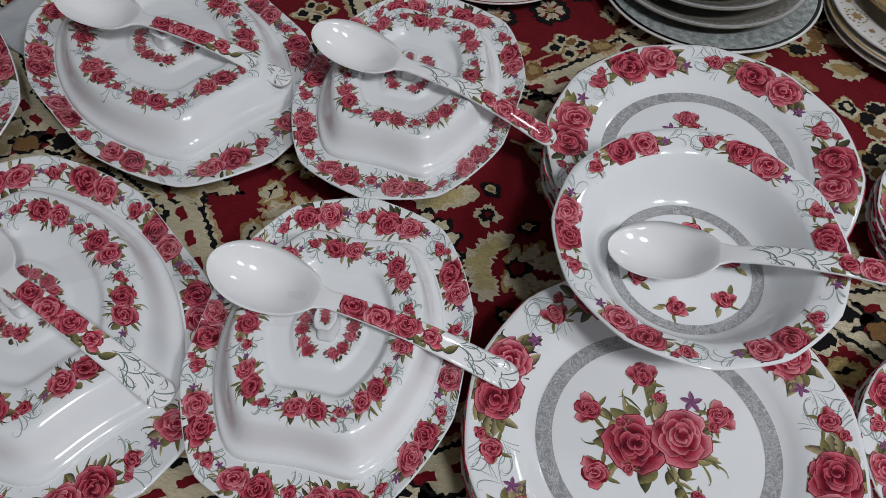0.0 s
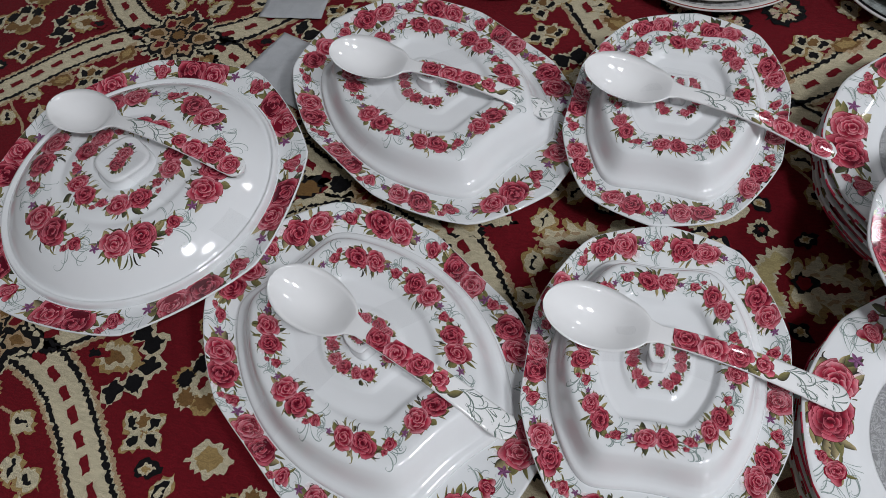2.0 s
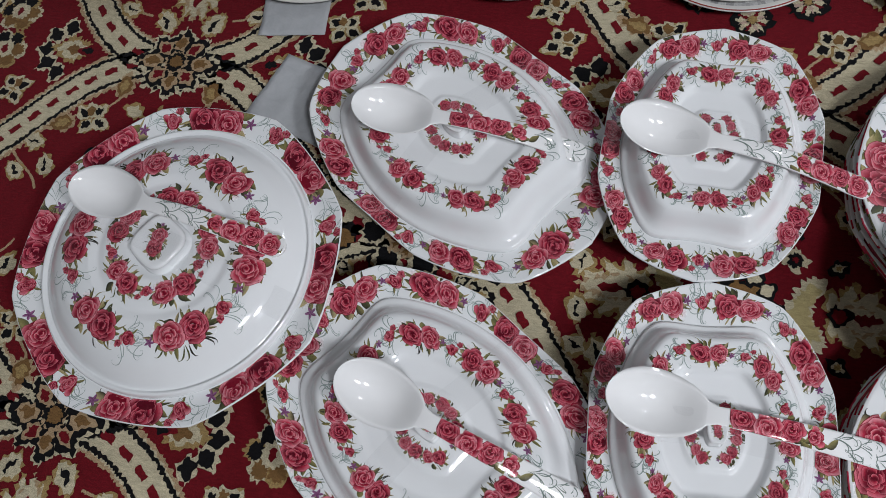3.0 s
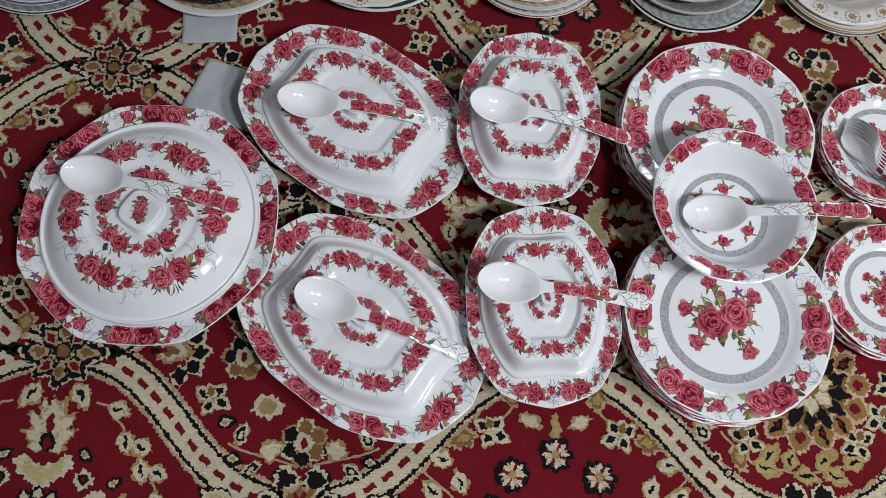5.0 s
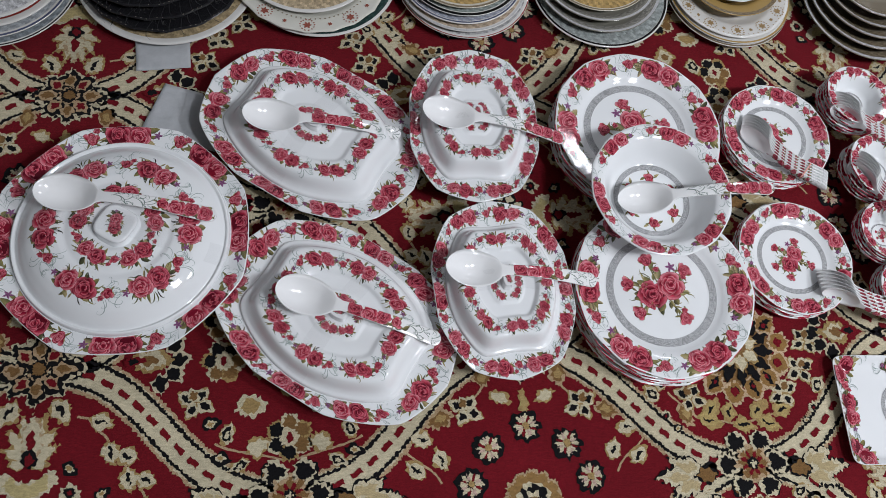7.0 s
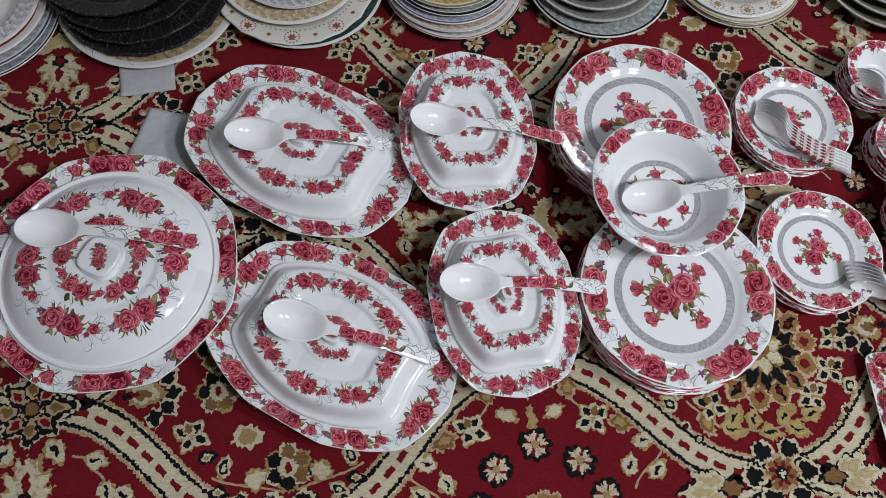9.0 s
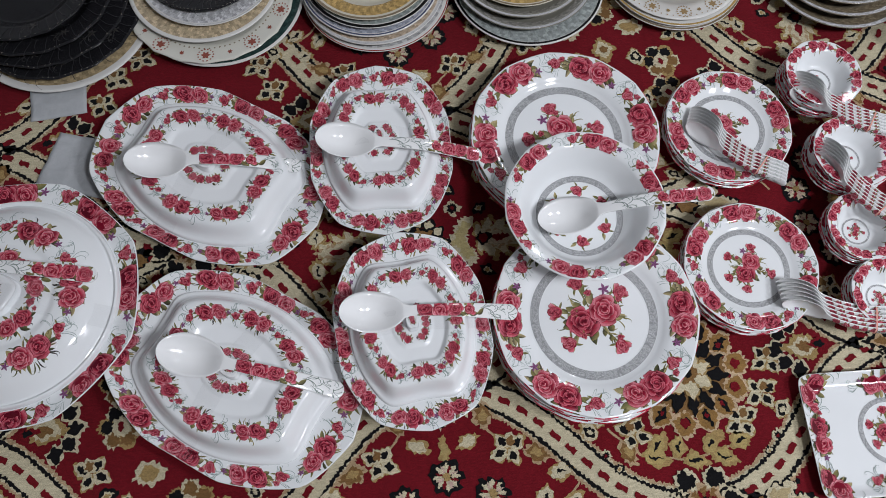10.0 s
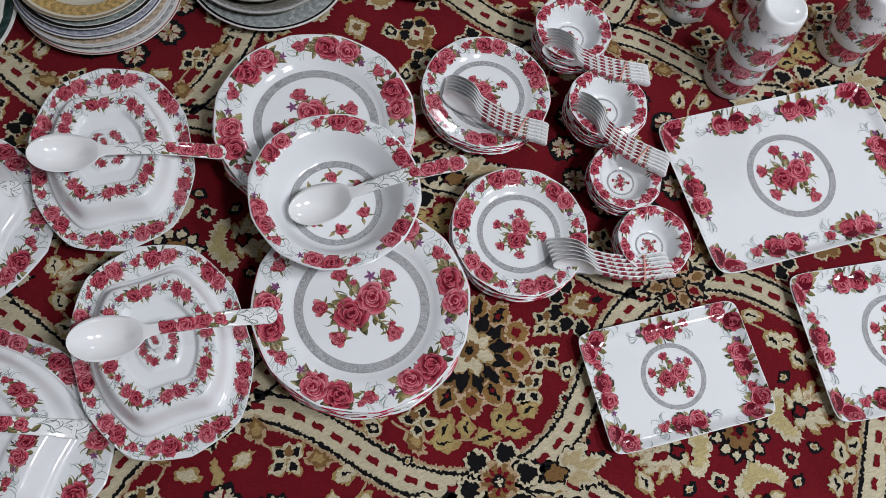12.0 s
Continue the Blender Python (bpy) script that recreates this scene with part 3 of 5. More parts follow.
def rosette(W, x, y, r=0.0225):
    """A black disc with narrow cream and red rays round a tan eye."""
    W.radial(x, y, lambda a: r * (1 + 0.06 * math.cos(8 * a)), BLACK, 2)
    for i in range(8):
        a = i * math.tau / 8
        W.leaf(x + r * 0.18 * math.cos(a), y + r * 0.18 * math.sin(a), a, r * 0.66, r * 0.17, ((1, CREAM),), 3)
        W.leaf(x + r * 0.2 * math.cos(a + 0.39), y + r * 0.2 * math.sin(a + 0.39), a + 0.39, r * 0.55, r * 0.09, ((1, RED if i % 2 else (0.50, 0.36, 0.30)),), 3.4)
    W.radial(x, y, lambda a: r * 0.22, TAN, 6)


def ring_dot(W, x, y, r=0.0125):
    W.radial(x, y, lambda a: r * (1 + 0.1 * math.cos(4 * a)), CREAM, 2)
    W.radial(x, y, lambda a: r * 0.58, BLACK, 3)
    W.radial(x, y, lambda a: r * 0.25, RED, 4)


def eye_dot(W, x, y, ang, r=0.013):
    W.leaf(x - r * math.cos(ang), y - r * math.sin(ang), ang, 2 * r, r * 0.62, ((1, BLACK), (0.55, CREAM), (0.3, TAN)), 2)


PALE_LEAF = ((1, TAN), (0.82, CREAM), (0.30, BLACK))
BUD_LEAF = ((1, PEACH), (0.78, BROWN), (0.45, TAN))
DARK_BUD = ((1, TAN), (0.86, CREAM), (0.58, BLACK), (0.3, CREAM))


def black_leaf(W, x, y, s):
    """A cream-edged calyx of black leaves."""
    for a, l in ((0.5, 0.03), (2.2, 0.026), (3.6, 0.03), (5.2, 0.026)):
        t = a if s > 0 else math.pi - a
        W.leaf(x, y, t, l, 0.010, ((1, TAN), (0.88, CREAM), (0.52, BLACK)), 2)
    W.leaf(x, y, 1.2 if s > 0 else 1.94, 0.022, 0.008, ((1, CREAM), (0.7, BROWN)), 4)


def blossom(W, x, y, r, turn=0.0):
    """A side-on flower: black and brown petals, a red eye."""
    for i in range(6):
        a = turn + i * math.tau / 6
        W.radial(x + r * 0.62 * math.cos(a), y + r * 0.62 * math.sin(a), lambda t: r * 0.42, CREAM if i % 2 else TAN, 2)
        W.radial(x + r * 0.62 * math.cos(a), y + r * 0.62 * math.sin(a), lambda t: r * 0.30, BLACK if i < 3 else BROWN, 3)
    W.radial(x, y, lambda t: r * 0.42, CREAM, 4)
    W.leaf(x, y - r * 0.25, 1.57, r * 0.5, r * 0.16, ((1, RED),), 5)


def palmette(W, x, y, a, size=1.0):
    """A lily palmette that points along a: a cream flame over spread, serrated side petals and a dark foot."""
    ux, uy = math.cos(a), math.sin(a)
    for s in (-1, 1):
        for back, spread, l in ((0.000, 0.32, 0.052), (0.008, 0.72, 0.050), (0.012, 1.15, 0.042), (0.014, 1.75, 0.028)):
            W.leaf(x - ux * back, y - uy * back, a - s * spread, l * size, 0.0092 * size, ((1, TAN), (0.74, CREAM)), 2 + 0.3 * (spread > 0.7))
    W.leaf(x - ux * 0.018, y - uy * 0.018, a, 0.068 * size, 0.014 * size, ((1, PEACH), (0.84, CREAM), (0.42, RED)), 4)
    W.leaf(x - ux * 0.024, y - uy * 0.024, a, 0.026 * size, 0.011 * size, ((1, BLACK), (0.62, RED)), 7)


def wings(W, x, y, a):
    """A pale moustache-shaped leaf whose tips point along a."""
    ux, uy = math.cos(a), math.sin(a)
    half = ((0.0, 0.008), (0.014, 0.013), (0.026, 0.023), (0.036, 0.021), (0.040, 0.010), (0.030, -0.003), (0.015, -0.011), (0.0, -0.023))
    edge = list(half) + [(-p, q) for p, q in reversed(half[1:-1])]
    for f, colour, layer in ((1.0, CREAM, 3), (0.72, (0.47, 0.39, 0.19), 4)):
        W.poly([(x + f * (q * ux - p * uy), y + f * (q * uy + p * ux)) for p, q in edge], colour, layer)


def vine(W, x0, y0, x1, y1, colour=PEACH):
    path = bezier((x0, y0), (x0 + (x1 - x0) * 0.2, y0 + (y1 - y0) * 0.5), (x0 + (x1 - x0) * 0.7, y0 + (y1 - y0) * 0.6), (x1, y1), 20)
    W.ribbon(path, -0.0016, 0.0016, colour, 1.5, 0.0006)


def palm_cell(W, x, y, up):
    """Half of the cell with the palmette: from its star inwards; up is -1 below the star."""
    for s in (-1, 1):
        W.leaf(x + s * 0.022, y + up * 0.040, up * (1.57 - s * 0.55), 0.045, 0.015, PALE_LEAF, 2)
        px, py = x + s * 0.055, y + up * 0.066
        for dx, dy, a, l in ((0.071, 0.070, 0.3, 0.036), (0.097, 0.100, 1.3, 0.036), (0.108, 0.118, 0.3, 0.032), (0.122, 0.136, 1.3, 0.036), (0.136, 0.150, 0.4, 0.03), (0.148, 0.176, 1.4, 0.036)):
            W.leaf(x + s * dx, y + up * dy, up * (1.57 - s * (1.57 - a)), l, 0.0125, PALE_LEAF, 2)
            vine(W, px, py, x + s * dx, y + up * dy)
            px, py = x + s * dx, y + up * dy
        eye_dot(W, x + s * 0.052, y + up * 0.135, up * s * 0.6)
        eye_dot(W, x + s * 0.095, y + up * 0.168, up * s * -0.5)
        ring_dot(W, x + s * 0.054, y + up * 0.165)
    palmette(W, x, y + up * 0.108, -up * math.pi / 2)
    wings(W, x, y + up * 0.158, -up * math.pi / 2)


def sunflower(W, x, y):
    """The middle of the palmette cell: a ring of white-and-black petals round a brown flower."""
    for i in range(12):
        a = i * math.tau / 12
        W.leaf(x + 0.022 * math.cos(a), y + 0.022 * math.sin(a), a, 0.024, 0.009, ((1, BLACK), (0.66, CREAM)), 4)
    for a in (0.0, math.pi):
        wings(W, x + 0.062 * math.cos(a), y, a)
        palmette(W, x + 0.106 * math.cos(a), y, a)
    W.radial(x, y, lambda t: 0.026 + 0.003 * math.cos(8 * t), BLACK, 6)
    W.radial(x, y, lambda t: 0.022 + 0.004 * math.cos(8 * t), BROWN, 7)
    W.radial(x, y, lambda t: 0.011 + 0.003 * math.cos(6 * t), RED, 8)
    W.radial(x, y, lambda t: 0.006, BLACK, 9)


def rosette_cell(W, x, y, up):
    for i in range(7):
        a = up * 1.57 + (i - 3) * 0.45
        W.leaf(x + 0.012 * math.cos(a), y + up * 0.004 + 0.012 * math.sin(a), a, 0.034, 0.009, ((1, CREAM), (0.72, BLACK)), 3)
    W.leaf(x, y + up * 0.060, up * 1.57, 0.042, 0.0085, ((1, TAN), (0.62, (0.40, 0.30, 0.13))), 2)
    rosette(W, x, y + up * 0.114)
    for s in (-1, 1):
        W.leaf(x + s * 0.058, y + up * 0.057, up * -1.57, 0.04, 0.0135, BUD_LEAF, 2)
        W.leaf(x + s * 0.05, y + up * 0.064, math.pi * (s > 0) + up * s * -0.45, 0.038, 0.0105, ((1, TAN), (0.7, CREAM)), 2)
        vine(W, x + s * 0.058, y + up * 0.052, x + s * 0.075, y + up * 0.074)
        rosette(W, x + s * 0.058, y + up * 0.142)
        rosette(W, x + s * 0.087, y + up * 0.190)
        black_leaf(W, x + s * 0.086, y + up * 0.086, s)
        W.leaf(x + s * 0.104, y + up * 0.090, (0 if s > 0 else math.pi) + up * s * 0.35, 0.046, 0.013, BUD_LEAF, 2)
        for dx, dy, a in ((0.135, 0.128, 0.2), (0.120, 0.170, 1.2), (0.150, 0.176, 0.7)):
            W.leaf(x + s * dx, y + up * dy, (a if s > 0 else math.pi - a) * -up, 0.036, 0.0125, PALE_LEAF, 2)
        vine(W, x + s * 0.128, y + up * 0.186, x + s * 0.175, y + up * 0.140)


def big_flower(W, x, y):
    """The middle of the rosette cell: a brown flower with scalloped petals round a dark heart."""
    for i in range(12):
        a = i * math.tau / 12
        W.radial(x + 0.031 * math.cos(a), y + 0.031 * math.sin(a), lambda t: 0.0125, PEACH, 2)
    for i in range(12):
        a = i * math.tau / 12
        W.radial(x + 0.030 * math.cos(a), y + 0.030 * math.sin(a), lambda t: 0.0098, (0.27, 0.16, 0.06), 3)
    W.radial(x, y, lambda t: 0.025, CREAM, 4)
    W.radial(x, y, lambda t: 0.020 + 0.002 * math.cos(8 * t), BLACK, 5)
    for i in range(6):
        a = i * math.tau / 6
        W.leaf(x + 0.004 * math.cos(a), y + 0.004 * math.sin(a), a, 0.013, 0.004, ((1, CREAM),), 6)
    W.radial(x, y, lambda t: 0.006, BROWN, 7)


def sunburst_cell(W, x, y, up):
    """Half of the cell with the burst of brown scales: the buds and the leafy branch between its black node and the burst."""
    for s in (-1, 1):
        for dx, dy, a in ((0.076, 0.101, 2.3), (0.113, 0.135, 0.6), (0.132, 0.181, 0.0)):
            black_leaf(W, x + s * dx, y + up * dy, s)
        W.leaf(x + s * 0.126, y + up * 0.098, (0.9 if s > 0 else 2.24) * up, 0.034, 0.0115, DARK_BUD, 2)
        ring_dot(W, x + s * 0.120, y + up * 0.076, 0.008)
        eye_dot(W, x + s * 0.104, y + up * 0.058, 0.5, 0.009)
        W.radial(x + s * 0.040, y + up * 0.086, lambda t: 0.008, TAN, 2)
    px, py = x - 0.11, y + up * 0.112
    for dx, dy, a, l in ((-0.095, 0.094, -1.2, 0.04), (-0.072, 0.072, -0.3, 0.045), (-0.058, 0.068, 0.9, 0.04), (-0.025, 0.062, 1.2, 0.035), (-0.018, 0.060, -0.2, 0.04), (0.018, 0.062, 1.1, 0.034), (0.022, 0.064, -0.35, 0.042), (0.05, 0.070, 0.35, 0.04)):
        W.leaf(x + dx, y + up * dy, a * up, l, 0.0125, BUD_LEAF if dx < -0.08 else ((1, TAN), (0.78, (0.42, 0.32, 0.13)), (0.3, BLACK)), 2)
        vine(W, px, py, x + dx, y + up * dy)
        px, py = x + dx, y + up * dy


def sunburst(W, x, y):
    """A large open flower: brown scallops with pale edges, black leaves, then cream petals round a brown heart."""
    W.radial(x, y, lambda t: 0.058, BROWN, 1.4)
    for i in range(13):
        a = i * math.tau / 13 + 0.1
        r = 0.068 + 0.005 * math.cos(3 * a)
        px, py = x + r * math.cos(a), y + r * math.sin(a)
        tip = 1.3 * (i % 2)
        W.leaf(px - 0.020 * math.cos(a), py - 0.020 * math.sin(a), a, 0.041, 0.0175, ((1, (0.50, 0.37, 0.24)), (0.8, (0.26, 0.145, 0.05)), (0.40, BLACK if i % 3 else RED)), 2 + tip)
        W.radial(px, py, lambda t: 0.0165, (0.50, 0.37, 0.24), 2.2 + tip)
        W.radial(px, py, lambda t: 0.0130, (0.27, 0.15, 0.05), 2.7 + tip)
        W.leaf(px - 0.011 * math.cos(a), py - 0.011 * math.sin(a), a, 0.017, 0.0062, ((1, BLACK), (0.5, RED)), 3.2 + tip)
        b = a + math.tau / 26
        W.leaf(x + 0.026 * math.cos(b), y + 0.026 * math.sin(b), b, 0.034, 0.0088, ((1, BLACK),), 5.4)
    for i in range(7):
        a = i * math.tau / 7 + 0.3
        W.leaf(x + 0.008 * math.cos(a), y + 0.008 * math.sin(a), a, 0.030, 0.0105, ((1, TAN), (0.84, CREAM)), 6 + 0.5 * (i % 2))
    W.radial(x, y, lambda t: 0.013 + 0.002 * math.cos(6 * t), BROWN, 8)
    W.radial(x, y, lambda t: 0.006, BLACK, 8.6)


def blossom_cell(W, x, y, up):
    for s in (-1, 1):
        blossom(W, x + s * 0.09, y + up * 0.189, 0.030, 1.0)
        W.leaf(x + s * 0.045, y + up * 0.160, up * 1.2, 0.04, 0.014, DARK_BUD, 2)
        black_leaf(W, x + s * 0.126, y + up * 0.132, s)
        W.leaf(x + s * 0.075, y + up * 0.120, (0.1 if s < 0 else 3.04), 0.05, 0.017, ((1, CREAM), (0.62, TAN)), 2)
        eye_dot(W, x + s * 0.104, y + up * 0.102, 0.3, 0.015)
        W.leaf(x + s * 0.088, y + up * 0.070, (1.3 if s < 0 else 1.84) * up, 0.036, 0.011, DARK_BUD, 2)
        W.leaf(x + s * 0.06, y + up * 0.062, (0.35 if s < 0 else 2.79) * up, 0.04, 0.014, ((1, TAN), (0.76, CREAM)), 2)
        eye_dot(W, x + s * 0.09, y + up * 0.055, -0.2, 0.014)
        vine(W, x + s * 0.10, y + up * 0.075, x + s * 0.01, y + up * 0.048)
        W.leaf(x + s * 0.052, y + up * 0.050, (3.6 if s < 0 else -0.46) * up, 0.034, 0.009, DARK_BUD, 2)
        W.leaf(x + s * 0.022, y + up * 0.046, (4.1 if s < 0 else -0.96) * up, 0.03, 0.009, ((1, BLACK), (0.6, BROWN)), 2)
    blossom(W, x, y + up * 0.078, 0.032, 2.6)
    W.leaf(x, y + up * 0.135, up * 1.57, 0.05, 0.018, ((1, TAN), (0.7, CREAM), (0.35, BROWN)), 2)


def node_lily(W, x, y, s):
    """Cream leaves that point away from a black node, between two parting bands."""
    for a, l, w in ((0.0, 0.075, 0.014), (0.55, 0.055, 0.014), (-0.55, 0.055, 0.014), (1.05, 0.035, 0.011), (-1.05, 0.035, 0.011)):
        t = a if s > 0 else math.pi - a
        W.leaf(x, y, t, l, w, ((1, BLACK), (0.86, CREAM), (0.5, (0.45, 0.36, 0.2))), 3)
    W.leaf(x - s * 0.03, y, 0 if s > 0 else math.pi, 0.04, 0.013, ((1, BLACK), (0.8, BROWN)), 5)


carpet = new("carpet", box_mesh("carpet", -1.86, -1.10, -0.0115, 1.80, 1.42, -0.0025, PILE_RED))
tagged(carpet, "deep red woven carpet with cream and black floral lattice", "carpet", kind="structure")
carpet.rotation_euler = (0, 0, radians(CARPET_TURN))
bands, motifs = Weave(3), Weave(4)
for i in range(-1, 4):
    for j in range(-2, 3):
        ax, ay = -0.764 + 0.67 * i, 0.218 + 0.436 * j
        bx, by = -0.429 + 0.67 * i, 0.03 + 0.436 * j
        for s in (-1, 1):
            for rise in (-0.188, 0.248):
                x0, x1 = (ax, ax + 0.335) if s > 0 else (ax - 0.335, ax)
                woven_band(bands, x0, ay if s > 0 else ay + rise, x1, ay + rise if s > 0 else ay)
            joint_palmette(motifs, ax + s * 0.152, ay + 0.006, s)
            node_lily(motifs, bx + s * 0.085, by - 0.012, s)
        star_node(motifs, ax, ay)
        black_node(motifs, bx, by)
        low = (i + j) % 2 == 0
        for up, own in ((-1, low), (1, not low)):
            (palm_cell if own else rosette_cell)(motifs, ax, ay, up)
        (sunflower if low else big_flower)(motifs, ax, ay - 0.218)
        if not low:
            sunburst(motifs, bx + 0.015, by + 0.173)
        for up, own in ((1, low), (-1, not low)):
            (blossom_cell if own else sunburst_cell)(motifs, bx, by, up)
part("woven_bands", mesh_of("woven_bands", bands.verts, bands.faces, PILE, bands.cols, False), carpet, "cream lattice bands edged in black with red dashes")["kind"] = "stuff"
part("woven_flowers", mesh_of("woven_flowers", motifs.verts, motifs.faces, PILE, motifs.cols, False), carpet, "woven cream, tan and black flowers and leaves")["kind"] = "stuff"


# ---- covered dishes ----
def covered_dish(label, at, rim, lid, rim_z, rise, rim_angles, lid_angles, size, seed, round_lid=False, knob=None):
    dish = thing("covered_dish", label, "serving dish", "covered serving dishes", at=at)
    n = 128

    def rim_at(m, a):
        inner, outer = lid(a), rim(a)
        r = inner + (outer - inner) * m
        return (r * math.cos(a), r * math.sin(a), rim_z - 0.006 + 0.006 * max(0, m) ** 1.5)

    def base_at(k, z):
        return [((0.45 * lid(a) + 0.55 * lid(0.8)) * k * math.cos(a) if round_lid else lid(a) * k * math.cos(a), (0.45 * lid(a) + 0.55 * lid(0.8)) * k * math.sin(a) if round_lid else lid(a) * k * math.sin(a), z) for a in angles]

    angles = [math.tau * j / n for j in range(n)]
    rings = [[(0.9 * x, 0.9 * y, rim_z - 0.03) for x, y, z in [rim_at(-0.2, a) for a in angles]]]
    for m in (-0.18, 0.0, 0.1, 0.25, 0.4, 0.55, 0.7, 0.85, 0.95, 1.0):
        rings.append([rim_at(m, a) for a in angles])
    rings.append([(1.004 * x, 1.004 * y, z - 0.0015) for x, y, z in rings[-1]])
    for m in (0.97, 0.7, 0.4, 0.1, 0.0):
        rings.append([(x, y, z - 0.0032) for x, y, z in [rim_at(m, a) for a in angles]])
    for k, z in ((0.93, 0.75), (0.86, 0.45), (0.76, 0.2), (0.62, 0.05), (0.58, 0.0), (0.55, 0.0)):
        rings.append(base_at(k, z * rim_z))
    verts, faces = loft(rings)
    bowl = part("bowl", mesh_of("bowl", verts, [tuple(reversed(f)) for f in faces], MELAMINE), dish)
    rim_roses(rim_at, 0.54, rim_angles, size, bowl, 2, seed, low=0.06)

    # heights over the rim, as shares of the rise
    if round_lid:
        profile = [(0.0, 0.86), (0.20, 0.86), (0.225, 0.95), (0.26, 0.98), (0.42, 0.95), (0.455, 0.88), (0.49, 0.87), (0.52, 0.94), (0.62, 0.92), (0.74, 0.80), (0.82, 0.62), (0.89, 0.38), (0.94, 0.17), (0.952, 0.10), (0.962, 0.10), (0.97, 0.19), (0.985, 0.20), (0.992, 0.10), (1.0, 0.02)]
    else:
        floor = 0.70 if rim_z > 0.05 else 0.76
        profile = [(0.0, floor + 0.08), (0.29, floor + 0.08), (0.305, floor + 0.06), (0.325, floor + 0.01), (0.34, floor), (0.49, floor + 0.02), (0.51, floor + 0.04), (0.55, 0.92), (0.57, 0.94), (0.76, 1.0), (0.80, 0.98), (0.83, 0.88), (0.86, 0.64), (0.90, 0.32), (0.93, 0.19), (0.955, 0.15), (0.975, 0.145), (0.99, 0.11), (1.0, 0.02)]
    profile = [(k, z * rise + rim_z - 0.005) for k, z in profile]
    fine = [(k, z) for k, z in dense(profile, 0.02)]

    def lid_at(k, a):
        # the flat ends soften into an oval towards the middle
        r = lid(a) * min(1.0, k / 0.9) + (0.7 * lid(a) + 0.3 * lid(0.9)) * max(0.0, 1 - k / 0.9)
        return (k * r * math.cos(a), k * r * math.sin(a), height_at(profile, k))

    rings = [[lid_at(max(k, 0.003), a) for a in angles] for k, z in fine]
    rings.append([(x, y, rim_z - 0.0075) for x, y, z in rings[-1]])
    rings.append([(0.9 * x, 0.9 * y, rim_z - 0.0075) for x, y, z in rings[-2]])
    verts, faces = loft(rings)
    cover = part("lid", mesh_of("lid", verts, [tuple(reversed(f)) for f in faces], MELAMINE), dish)
    P, middle = Print(), height_at(profile, 0.0)
    if round_lid:
        rim_roses(lid_at, 0.655, lid_angles, size * 0.84, cover, 2, seed + 20, into=P)
        rim_roses(lid_at, 0.345, (62, 134, 206, 278, 350), size * 0.64, cover, 2, seed + 30, scrolls=False, into=P)
        shape, knob_turn = ((0.0285, 0.0), (0.0262, 0.003), (0.0240, 0.0075), (0.0243, 0.0105), (0.0252, 0.0125), (0.0245, 0.0142), (0.0215, 0.0148), (0.017, 0.0136), (0.001, 0.0132)), radians(33)
        k_rings = []
        for r, z in shape:
            f = oval_outline(r, r, 3.4, 4, 0.0)
            k_rings.append([(f(a) * math.cos(a + knob_turn), f(a) * math.sin(a + knob_turn), middle - 0.001 + z) for a in angles[::2]])
        top, rose_size = middle - 0.001 + 0.0136, 0.0085
    else:
        rim_roses(lid_at, 0.675, lid_angles, size * 0.73, cover, 2, seed + 20, into=P)
        rim_roses(lid_at, 0.215, (35, 145, 215, 325, 90, 270), size * 0.44, cover, 2, seed + 30, 0, scrolls=False, into=P, high=0.288)
        k_rings, (gx, gy, tall) = [], knob
        for k, z in ((1.0, 0.0), (0.88, 0.12), (0.78, 0.45), (0.80, 0.7), (0.90, 0.86), (0.93, 0.93), (0.88, 0.985), (0.78, 1.0), (0.6, 0.96), (0.02, 0.95)):
            f = barrel_outline(gx * k, gy * k, gy * k * 0.62, 10)
            k_rings.append([(f(a) * math.cos(a), f(a) * math.sin(a), middle - 0.0005 + z * tall) for a in angles[::2]])
        top, rose_size, knob_turn = middle - 0.0005 + 0.965 * tall, gy * 0.36, 0.0
    P.part("rose_print", cover)
    verts, faces = loft(k_rings)
    grip = part("knob", mesh_of("knob", verts, faces, MELAMINE), cover)
    P = Print()
    bouquet(P, flat_place(top, knob_turn + 0.6 if round_lid else 0.3), rose_size, 41, 2, 0, False)
    P.part("rose_print", grip)
    return dish


BIG_LID, SMALL_LID = barrel_outline(0.134, 0.105, 0.056), barrel_outline(0.102, 0.084, 0.047)
BIG_RIM, SMALL_RIM = oval_outline(0.181, 0.1275, 2.35, 10, 0.024), oval_outline(0.138, 0.1045, 2.3, 10, 0.024)
OVAL_RIM_ROSES, OVAL_LID_ROSES = (20, 55, 92, 134, 166, 196, 230, 268, 310, 347), (3, 47, 94, 140, 182, 222, 270, 320)
ROUND_RIM_ROSES, ROUND_LID_ROSES = [20 + 45 * i for i in range(8)], [35 + 60 * i for i in range(6)]
covered_dish("white melamine round covered dish, rose-printed rim and lid", pose(-0.548, 0.533, 0, 0, 0, 12), round_outline(0.179, 8, 0.035, radians(42)), round_outline(0.147), 0.0545, 0.0345, ROUND_RIM_ROSES, ROUND_LID_ROSES, 0.0186, 3, True)
for x, y, turn in ((-0.2485, 0.639, -47.2), (-0.289, 0.338, -48.4)):
    covered_dish("white melamine oval covered dish, roses round rim", pose(x, y, 0, 0, 0, turn), BIG_RIM, BIG_LID, 0.0435, 0.0295, OVAL_RIM_ROSES, OVAL_LID_ROSES, 0.0144, 5, knob=(0.0150, 0.0105, 0.016))
